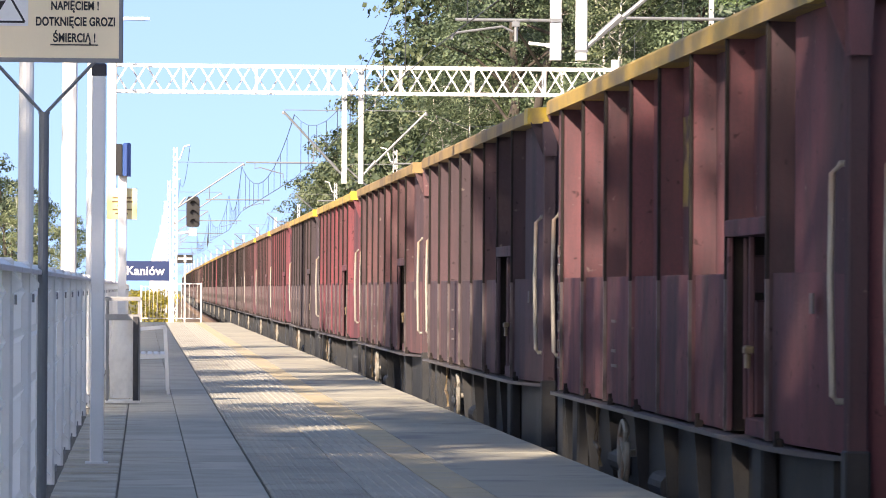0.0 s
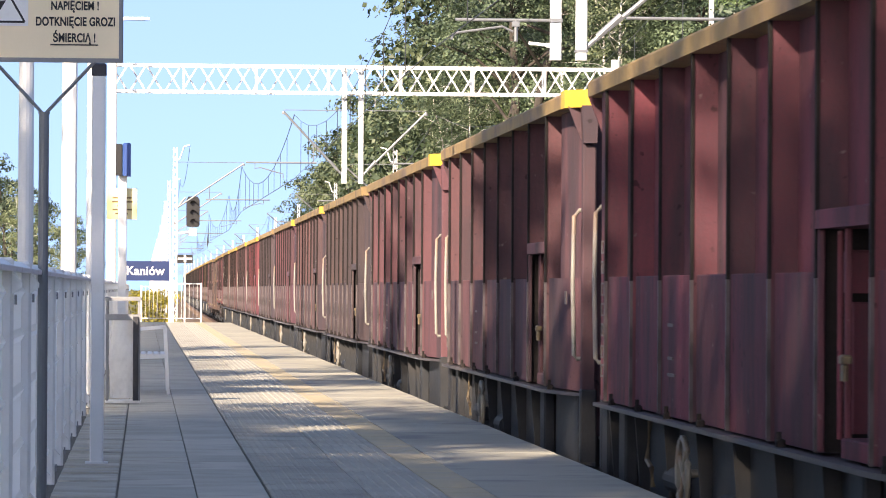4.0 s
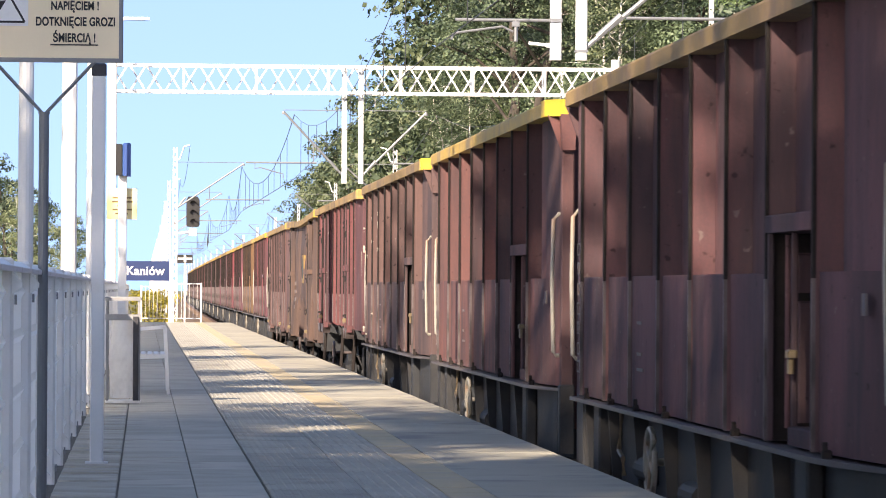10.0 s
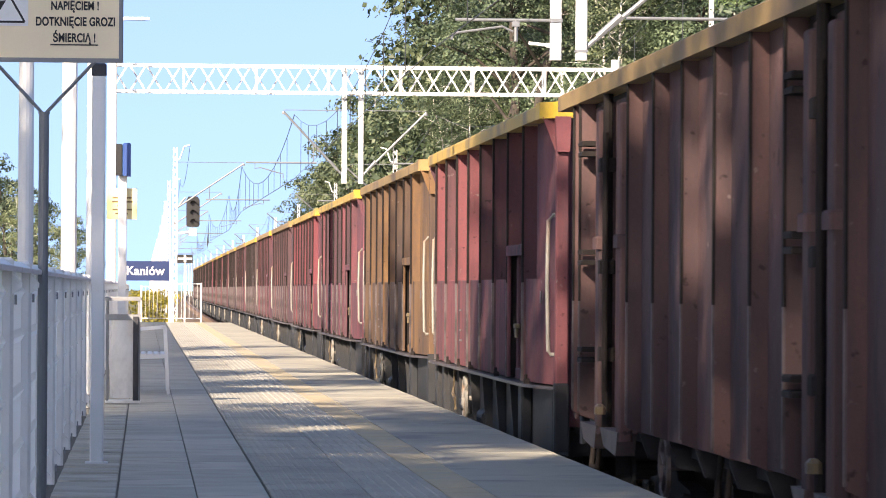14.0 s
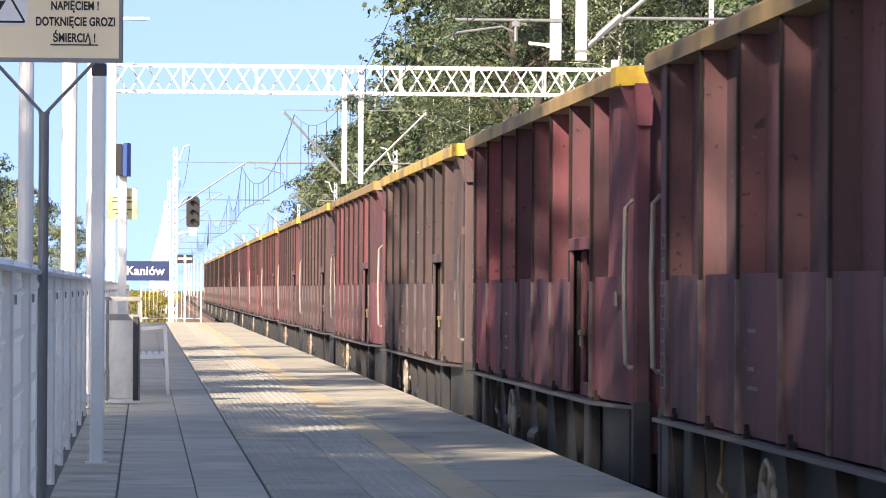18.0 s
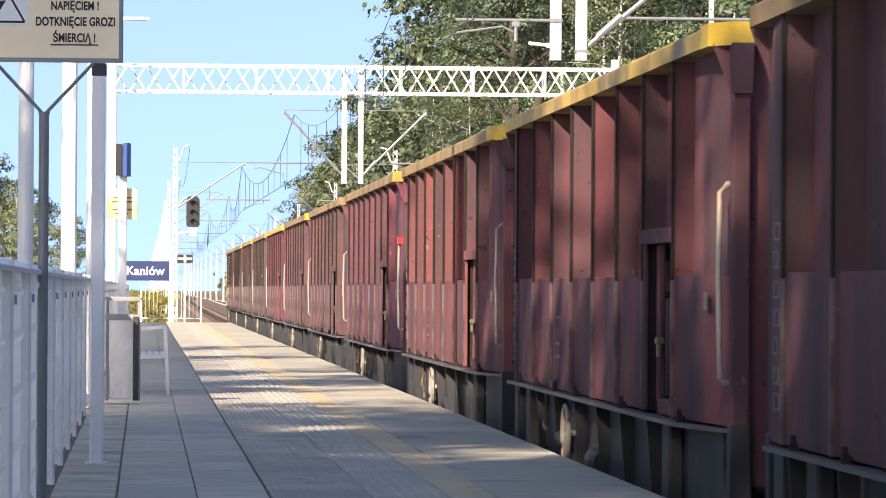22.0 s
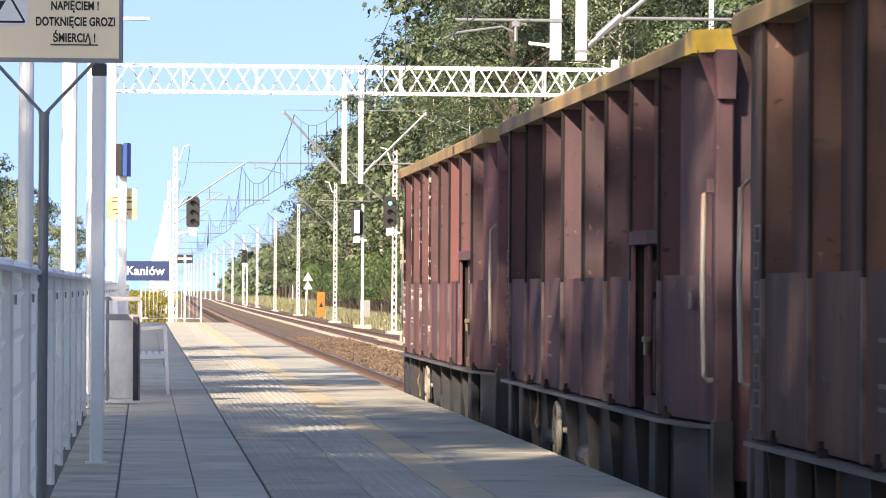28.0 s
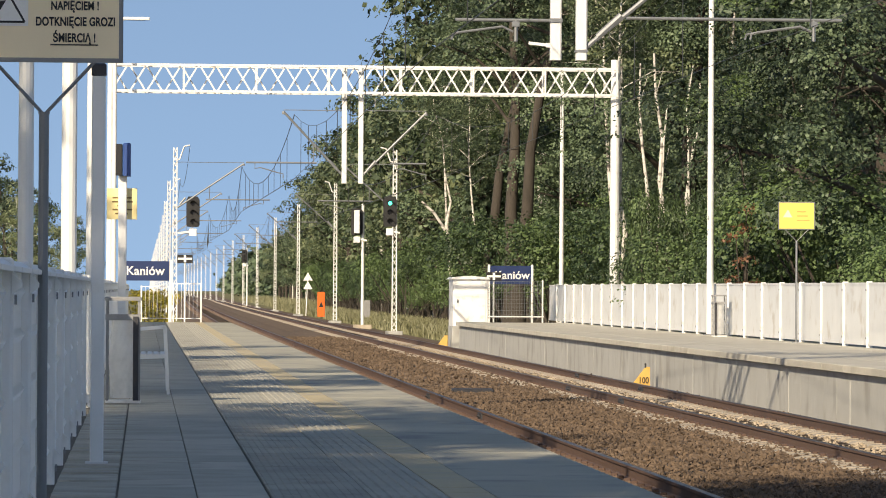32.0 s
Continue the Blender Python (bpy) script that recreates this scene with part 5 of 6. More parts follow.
def train():
    low = gondola_wagon(False, 1.04)
    hop, gon, dent = hopper_wagon(), gondola_wagon(False, 1.36), gondola_wagon(True, 1.02)
    made = []
    for k, code in enumerate(WAGONS):
        gondola, yellow, key = code[0] in "GDL", code[-1] == "y", code.strip("GDLy")
        ob = copy_thing({"D": dent, "G": gon, "L": low}.get(code[0]) if gondola else hop, pose(0, 0, 0))
        rnd = random.Random(k)
        tone = [c * rnd.uniform(0.88, 1.12) for c in TONES[key]]
        for c in ob.children_recursive:
            c.color = (*tone, 1)
            if not gondola and not yellow and (c.name.startswith("rim.") or c.name == "rim" or (c.name.startswith("rim_corner") and k % 3 == 0)):
                c.material_slots[0].link = "OBJECT"
                c.material_slots[0].material = MAT["rim_dull"]
        for c in list(ob.children):
            if not gondola:
                if c.name.startswith("end_handrail") and k in BARE_ENDS or c.name.startswith("rail_bracket") and k not in (1, 13, 25, 28) or c.name.startswith("paint_patch") and k not in (7, 8, 16, 24, 38):
                    bpy.data.objects.remove(c)
        if k == 7:
            part("red_bracket", Geo().cbox(-SIDE + 0.03, -SIDE + 0.15, -BODY / 2 + 0.04, -BODY / 2 + 0.22, 2.51, 2.6, 0.01), MAT["red_lamp"], ob, "bright red bracket")
        if k in (0, 23):
            fl = random.Random(8)
            for q in range(110 if k == 0 else 16):
                y = BODY / 2 - fl.choice((0.7, 1.32, 1.32, 2.72, 4.12, 5.52)) + fl.uniform(-0.014, 0.014)
                z, hh = fl.uniform(Z0 + 0.1, Z1 - 0.3), fl.uniform(0.015, 0.11)
                part("flaked_paint", Geo().prism([(y, z), (y + fl.uniform(0.006, 0.02), z + hh * 0.3), (y + 0.006, z + hh), (y - fl.uniform(0.006, 0.02), z + hh * 0.6)], "x", -SIDE - 0.0095, -SIDE + 0.016), MAT["tactile"], ob, "pale flake of old paint")
        rim = "a yellow rim" if yellow else "a dirty ochre rim"
        ob["label"] = f"battered {WORDS[key]} open gondola wagon with side doors" if gondola else f"{WORDS[key]} ribbed open box wagon with {rim}"
        made.append((ob, ahead(k) + (GBODY if gondola else BODY) / 2))
    for src in (hop, gon, dent, low):
        for c in list(src.children_recursive) + [src]:
            bpy.data.objects.remove(c)
    return made


def wagon_pose(y):
    return pose(NEAR_X + bend(max(y, 0)), y, RAIL_Z, 0, 0, -math.degrees(max(y, 0) / RADIUS))


def motions():
    for ob, off in MOVING:
        walk(ob, [(float(t), wagon_pose(tail(t) - off)) for t in range(33)])

# ---- trees ----
def leaf_cloud(rnd, clumps, per, size):
    """Leaf quads in small sprays over ellipsoid clumps (centre, radius); returns vertices and faces."""
    rs = np.random.RandomState(rnd.randrange(10 ** 6))
    out = []
    for c, r in clumps:
        n = max(8, int(per * r * r))
        k = max(3, n // 6)
        d = rs.normal(size=(k, 3))
        d /= np.linalg.norm(d, axis=1)[:, None]
        d[:, 2] = np.where(d[:, 2] < -0.3, -d[:, 2], d[:, 2])      # more leaves on the upper side
        rad = r * (0.68 + 0.42 * rs.rand(k) ** 0.7) * (1 + 0.25 * np.sin(d[:, 0] * 5 + d[:, 2] * 4))
        twig = np.array(c) + d * rad[:, None] * np.array((1.0, 1.0, 0.72))
        w = rs.randint(0, k, n)
        p = twig[w] + rs.normal(size=(n, 3)) * size * np.array((2.1, 2.1, 1.2))
        face = d[w] * 0.7 + rs.normal(size=(n, 3)) * 0.36 + np.array((0, 0, 0.3))
        a = np.cross(face, rs.normal(size=(n, 3)))
        a /= np.linalg.norm(a, axis=1)[:, None] + 1e-9
        b = np.cross(face, a)
        b /= np.linalg.norm(b, axis=1)[:, None] + 1e-9
        s = (size * (0.6 + 0.8 * rs.rand(n)))[:, None]
        out.append(np.stack([p - a * s, p - b * s * 0.75, p + a * s, p + b * s * 0.75], axis=1).reshape(-1, 3))
    v = np.concatenate(out)
    return v, np.arange(len(v)).reshape(-1, 4)


def leaf_mesh(name, v, mat):
    me = bpy.data.meshes.new(name)
    n = len(v) // 4
    me.vertices.add(len(v))
    me.vertices.foreach_set("co", v.astype(np.float32).ravel())
    me.loops.add(len(v))
    me.loops.foreach_set("vertex_index", np.arange(len(v), dtype=np.int32))
    me.polygons.add(n)
    me.polygons.foreach_set("loop_start", np.arange(0, len(v), 4, dtype=np.int32))
    me.polygons.foreach_set("loop_total", np.full(n, 4, dtype=np.int32))
    me.materials.append(mat)
    me.update(calc_edges=True)
    me.validate()
    return me


def tree(name, label, seed, h, spread, trunk_r, first, leaf, bark, per, size, limbs=9, lean=0.6):
    """A tapered, slightly crooked trunk, limbs that fork, and a ragged crown of many leaves."""
    rnd = random.Random(seed)
    t = thing(name, label, "tree")
    g, clumps = Geo(), []
    pts = [Vector((0, 0, -0.4))]
    lx, ly = rnd.uniform(-lean, lean), rnd.uniform(-lean, lean)
    for k in range(1, 8):
        f = k / 7
        pts.append(Vector((lx * f * f * 2 + rnd.uniform(-0.15, 0.15), ly * f * f * 2 + rnd.uniform(-0.15, 0.15), h * 0.9 * f)))
    rad = [trunk_r * (1.25 if k == 0 else 1 - 0.85 * k / 7) for k in range(8)]
    for k in range(7):
        g.tube(pts[k], pts[k + 1], rad[k], rad[k + 1], 10, caps=False)
    for k in range(limbs):
        f = first + (0.95 - first) * k / limbs
        i = min(6, int(f * 7))
        p = pts[i].lerp(pts[i + 1], f * 7 - i)
        ang = k * 2.4 + rnd.uniform(-0.5, 0.5)
        reach = spread * (1.0 - 0.55 * ((f - first) / (1 - first)) ** 1.4) * rnd.uniform(0.7, 1.1)
        q = p + Vector((math.cos(ang) * reach * 0.55, math.sin(ang) * reach * 0.55, reach * rnd.uniform(0.15, 0.45)))
        e = q + Vector((math.cos(ang + 0.4) * reach * 0.45, math.sin(ang + 0.4) * reach * 0.45, reach * rnd.uniform(0.0, 0.3)))
        r = rad[i] * 0.45
        g.tube(p, q, r, r * 0.6, 7, caps=False).tube(q, e, r * 0.6, r * 0.2, 6, caps=False)
        for c in (q.lerp(e, 0.3), e):
            clumps.append((tuple(c + Vector((0, 0, 0.3))), spread * rnd.uniform(0.2, 0.36)))
        for _ in range(5):
            c = p.lerp(e, rnd.uniform(0.3, 1.0)) + Vector((rnd.uniform(-1, 1), rnd.uniform(-1, 1), rnd.uniform(-0.6, 0.9))) * spread * 0.28
            g.tube(q.lerp(e, 0.4), c, r * 0.25, r * 0.08, 5, caps=False)
            clumps.append((tuple(c), spread * rnd.uniform(0.11, 0.24)))
    clumps.append((tuple(pts[-1] + Vector((0, 0, h * 0.04))), spread * 0.33))
    clumps.append((tuple(pts[-2] + Vector((0.3, 0.2, 0.2))), spread * 0.4))
    part("trunk", g, bark, t, smooth=True)
    v, _ = leaf_cloud(rnd, clumps, per, size)
    part("crown", leaf_mesh("crown", v, leaf), None, t)
    return t


def bush(name, label, seed, r, h, leaf, per, size, split=False):
    rnd = random.Random(seed)
    t = thing(name, label, "shrub")
    g, clumps = Geo(), []
    for k in range(9):
        a, d = rnd.uniform(0, 6.28), rnd.uniform(0, r * 0.75)
        c = (math.cos(a) * d, math.sin(a) * d, h * rnd.uniform(0.35, 0.8))
        stem = Geo() if split else g
        stem.tube((0, 0, -0.2), c, 0.035, 0.012, 5, caps=False)
        if split:
            part("stem", stem, MAT["bark"], t)
        clumps.append((c, r * rnd.uniform(0.35, 0.55)))
    if not split:
        part("stem", g, MAT["bark"], t)
    v, _ = leaf_cloud(rnd, clumps, per, size)
    part("foliage", leaf_mesh("foliage", v, leaf), None, t)
    return t


# Trees beside the platform: broad or slim, place and size
ROW = ((0, -46, -64, 1.0), (0, -52, -52, 1.0), (0, -13.5, -10.1, 1.05), (0, -48, -58, 1.02),
       (1, -12.4, 2.2, 0.85), (1, -12.5, 4.6, 0.83), (1, -13.9, 3.4, 0.85), (1, -13.8, 6.0, 0.86), (1, -15.0, 0.2, 0.93), (1, -17.0, -2.7, 1.0), (1, -17.0, -0.6, 0.98), (1, -15.0, 2.3, 0.9), (1, -12.8, 7.4, 1.12), (1, -12.3, 10.4, 1.2), (1, -12.4, 12.2, 0.78), (1, -12.4, 13.6, 0.85), (1, -12.2, 16.4, 0.82),
       (1, -12.6, 25.0, 0.98), (1, -12.5, 33.6, 0.87), (1, -12.4, 45.7, 0.86), (1, -12.5, 20.6, 0.7), (1, -12.3, 29.5, 0.72), (1, -12.6, 39.5, 0.74), (1, -12.5, 56, 0.8), (1, -12.2, 66, 0.72),
       (1, -12.5, -4.4, 0.86), (1, -12.5, -3.2, 0.85), (1, -12.5, -1.9, 0.85), (1, -12.5, -0.6, 0.85), (1, -12.5, 0.6, 1.02), (1, -12.5, 1.5, 0.98))


def woods():
    rnd = random.Random(11)
    oak = "tall broadleaf tree with dense dark green foliage"
    birch = "birch with white bark and light green leaves"
    near = [tree("oak_tree", oak, 1, 19, 5.4, 0.38, 0.14, MAT["leaf_a"], MAT["bark"], 420, 0.056, limbs=12),
            tree("oak_tree", oak, 2, 21, 5.6, 0.42, 0.18, MAT["leaf_a"], MAT["bark"], 420, 0.056, limbs=12),
            tree("oak_tree", oak, 3, 17, 5.0, 0.3, 0.1, MAT["leaf_c"], MAT["bark"], 420, 0.056, limbs=12),
            tree("birch_tree", birch, 4, 20, 3.6, 0.17, 0.42, MAT["leaf_b"], MAT["birch"], 330, 0.055, lean=1.0),
            tree("birch_tree", birch, 5, 18, 3.2, 0.15, 0.5, MAT["leaf_b"], MAT["birch"], 330, 0.055, lean=1.4)]
    far = [tree("oak_tree", oak, 6, 19, 5.4, 0.36, 0.16, MAT["leaf_a"], MAT["bark"], 80, 0.15, limbs=9),
           tree("oak_tree", oak, 7, 20, 5.0, 0.36, 0.2, MAT["leaf_b"], MAT["bark"], 80, 0.15, limbs=9),
           tree("birch_tree", birch, 8, 18, 3.8, 0.2, 0.3, MAT["leaf_b"], MAT["birch"], 80, 0.14, limbs=9)]
    shrub = [bush("bramble_bush", "thick green undergrowth at the edge of the wood", s, 1.7, 2.6, MAT["leaf_c"], 1700, 0.03) for s in (1, 2)]

    def put(src, x, y, s, grp):
        ob = copy_thing(src, pose(x + bend(y), y, -0.9, 0, 0, rnd.uniform(0, 360)) @ Matrix.Scale(s, 4))
        ob["group"] = grp
    rows = [(20.3, 1.0, 99, 6.0), (25.0, 1.6, 116, 7.0), (30.0, 2.0, 145, 9.0), (38, 2.5, 190, 12.0)]
    for x, j, y0, step in rows:
        y = y0
        while y < 760:
            pool = near if y < 215 and x < 28 else far
            w = [3, 3, 3, 1, 1] if pool is near else [3, 3, 1]
            tall = 1.0 if y < 180 else (1.22 if y < 262 else (0.95 if y < 330 else (0.84 if y < 500 else 0.6)))
            back = 4.5 if x < 22 and (152 < y < 196 or 122 < y < 140) else 0.0
            put(rnd.choices(pool, w)[0], x + back + rnd.uniform(-j, j) + (0.0 if y < 335 else 1.0), y + rnd.uniform(-2, 2), tall * rnd.uniform(0.86, 1.1), "trees of the wood")
            y += step * (1 if y < 260 else 1.4) * rnd.uniform(0.8, 1.2)
    bare = [tree("oak_tree", "tall oak with a bare brown trunk and high crown", 31, 21, 5.0, 0.36, 0.56, MAT["leaf_a"], MAT["bark"], 260, 0.07, lean=1.5),
            tree("birch_tree", birch, 32, 19, 2.8, 0.13, 0.66, MAT["leaf_b"], MAT["birch"], 330, 0.055, lean=0.8),
            tree("birch_tree", birch, 33, 17, 2.6, 0.11, 0.6, MAT["leaf_b"], MAT["birch"], 330, 0.055, lean=1.2)]
    for i, x, y, s in ((0, 15.9, 168, 1.0), (0, 16.0, 186, 0.95), (0, 16.5, 178, 1.05), (1, 17.0, 142, 0.95), (2, 16.4, 137, 1.0), (1, 21.6, 134, 1.0), (2, 22.3, 133, 1.05), (2, 17.0, 140, 0.9), (1, 15.8, 205, 0.8), (2, 16.4, 198, 0.8)):
        put(bare[i], x, y, s, "trees of the wood")
    near += bare
    crook = random.Random(3)
    for stems in (((16.25, 0.13, 9.4, -0.2),), ((17.2, 0.1, 9.8, -0.55), (17.25, 0.07, 8.4, 0.35)), ((17.75, 0.12, 10.2, -0.3),), ((18.35, 0.09, 9.2, 0.6), (18.45, 0.07, 9.8, 0.2))):
        b = thing("birch_tree", "crooked white birch stem among the leaves", "tree", pose(stems[0][0], 131.5 + crook.random(), -0.9), group="trees of the wood")
        for x, r, h, lean in stems:
            pts = [Vector((x - stems[0][0] + lean * (q / 7) ** 1.5 + crook.uniform(-0.13, 0.13), crook.uniform(-0.1, 0.1), h * q / 7)) for q in range(8)]
            g = Geo()
            for q in range(7):
                g.tube(pts[q], pts[q + 1], r * (1 - 0.1 * q), r * (0.9 - 0.1 * q), 8, caps=False)
            for q in (5, 6):
                g.tube(pts[q], pts[q] + Vector((crook.uniform(-0.3, 0.3), 0.1, crook.uniform(0.8, 1.2))), r * 0.2, r * 0.06, 6, caps=False)
            part("stem", g, MAT["birch"], b, smooth=True)
    for x, y, sc in ((16.5, 129.0, 2.2), (17.5, 128.6, 2.0), (18.5, 128.2, 2.2)):
        copy_thing(shrub[0], pose(x, y, -0.9, 0, 0, crook.uniform(0, 360)) @ Matrix.Diagonal((0.85, 0.85, sc, 1)))["group"] = "undergrowth of the wood"
    withered = bush("withered_bush", "shrub with withered red-brown leaves behind the fence", 7, 0.6, 5.7, MAT["withered"], 800, 0.045)
    withered.matrix_basis = pose(15.75, 101.6, -0.9)
    y = 84
    while y < 420:
        put(rnd.choice(shrub), 17.2 + rnd.uniform(-0.4, 1.6) + (1.2 if y < 160 else 0), y, rnd.uniform(1.0, 2.3), "undergrowth of the wood")
        y += rnd.uniform(1.8, 3.2) * (1 if y < 220 else 2)
    for x, y, s in ((-6.5, 205, 0.42), (-8.2, 225, 0.5), (-5.6, 250, 0.40), (-10.5, 262, 0.52), (-9, 300, 0.5), (-12, 330, 0.55), (-7, 340, 0.42)):
        put(rnd.choice(far), x, y, s, "trees behind the fence")
    for x, y, sc in ((18.7, 470, 0.86), (18.9, 455, 0.85), (18.6, 436, 0.83), (18.8, 416, 0.8), (18.7, 396, 0.82), (18.6, 376, 0.9), (18.9, 358, 1.0), (18.7, 341, 1.06), (18.8, 323, 1.1)):
        put(rnd.choice(far), x, y, sc, "trees of the wood")
    # the row that shades the near end of the platform: broad crowns behind the camera, then slim ones with gaps between
    broad = tree("oak_tree", "tall broadleaf tree with a high green crown", 41, 23, 5.8, 0.36, 0.55, MAT["leaf_a"], MAT["bark"], 62, 0.18, limbs=10)
    slim = tree("poplar_tree", "slim upright tree with a narrow green crown", 42, 20, 2.5, 0.2, 0.35, MAT["leaf_a"], MAT["bark"], 82, 0.17, limbs=14, lean=0.2)
    near += [broad, slim]
    for src, x, y, sc in ROW:
        put((broad, slim)[src], x, y, sc, "trees beside the platform")
    for src in near + far + shrub:
        for c in list(src.children_recursive) + [src]:
            bpy.data.objects.remove(c)


def far_woods():
    """The wood runs on along the line to the horizon; far off it is one mass of leaf clumps."""
    rnd = random.Random(17)
    clumps = []
    y = 735.0
    while y < 2900:
        b = min(bend(y), 30 + (y - 2000) * 0.01)
        for _ in range(5):
            clumps.append(((19.5 + b + rnd.uniform(-1, 7), y + rnd.uniform(-9, 9), rnd.uniform(0.0, 7.5)), rnd.uniform(1.5, 3.0)))
        y += 7 + (y - 735) * 0.008
    for _ in range(90):
        x = rnd.uniform(-260, -50)
        clumps.append(((x, rnd.uniform(2300, 2600), rnd.uniform(0, 3)), rnd.uniform(3, 6)))
    v, _ = leaf_cloud(rnd, clumps, 9, 0.7)
    ob = new("far_woods", leaf_mesh("far_woods", v, MAT["leaf_a"]))
    tagged(ob, "distant dark green woods along the line", "woods", kind="stuff")


def verge_grass():
    """Dry grass along the far side of the line and past the platform ends."""
    rs = np.random.RandomState(3)
    zones = [(12.6, 16.6, 140, 420, 26000, 0.6), (13.5, 19, 420, 700, 7000, 1.0), (-0.8, 1.5, 137, 230, 4000, 0.7), (15.6, 17.5, 60, 140, 2400, 0.9)]
    out = []
    for x0, x1, y0, y1, n, h in zones:
        y = y0 + (y1 - y0) * rs.rand(n) ** 1.3
        x = x0 + (x1 - x0) * rs.rand(n) + y * y / (2 * RADIUS)
        hh = h * (0.4 + 0.8 * rs.rand(n))
        w = 0.012 + 0.022 * rs.rand(n)
        a = rs.rand(n) * 6.28
        bx, by = rs.normal(size=n) * 0.2, rs.normal(size=n) * 0.2
        b = np.stack([x, y, np.full(n, -1.06)], 1)
        d = np.stack([np.cos(a) * w, np.sin(a) * w, np.zeros(n)], 1)
        t = b + np.stack([bx, by, hh], 1)
        m = (b + t) / 2 + np.stack([-bx * 0.2, -by * 0.2, hh * 0.1], 1)
        out.append(np.stack([b - d, b + d, m + d, m - d], 1).reshape(-1, 3))
        out.append(np.stack([m - d, m + d, t + d * 0.15, t - d * 0.15], 1).reshape(-1, 3))
    ob = new("verge_grass", leaf_mesh("verge_grass", np.concatenate(out), MAT["grass"]))
    tagged(ob, "tall dry straw-coloured grass along the track", "grass", kind="stuff")


# ---- writing ----
def lettering(body, size, mat, parent, at, depth=0.002, squeeze=1.0, bold=0.006):
    cu = bpy.data.curves.new("lettering", "FONT")
    cu.body, cu.size, cu.align_x, cu.extrude, cu.offset, cu.space_character = body, size, "CENTER", depth, bold * size, 1.0 + bold
    tmp = new("tmp", cu)
    dg = bpy.context.evaluated_depsgraph_get()
    me = bpy.data.meshes.new_from_object(tmp.evaluated_get(dg))
    bpy.data.objects.remove(tmp)
    me.materials.clear()
    me.materials.append(mat)
    ob = part("lettering", me, mat, parent, at=at @ Matrix.Diagonal((squeeze, 1, 1, 1)))
    return ob


# ---- things on the platforms ----
def y_sign(name, label, x, y, w, h, z, face, group):
    t = thing(name, label, "warning sign", pose(x, y, 0), group=group)
    part("post", Geo().tube((0, 0, 0), (0, 0, z - 0.26), 0.026, 0.026, 12).tube((0, 0, z - 0.265), (0, 0, z - 0.255), 0.03, 0.03, 12), MAT["grey_metal"], t)
    for s in (-1, 1):
        part("arm", Geo().tube((0, 0, z - 0.27), (s * w * 0.32, 0, z + 0.004), 0.009, 0.009, 8), MAT["grey_metal"], t)
    part("foot_plate", Geo().cbox(-0.08, 0.08, -0.08, 0.08, 0.0, 0.012, 0.004), MAT["grey_metal"], t)
    b = part("board", Geo().cbox(-w / 2, w / 2, 0.0, 0.035, z, z + h, 0.006), MAT["grey_metal"], t, "grey sign frame")
    part("face", Geo().box(-w / 2 + 0.022, w / 2 - 0.022, -0.003, 0.002, z + 0.022, z + h - 0.022), face, b)
    return t, b


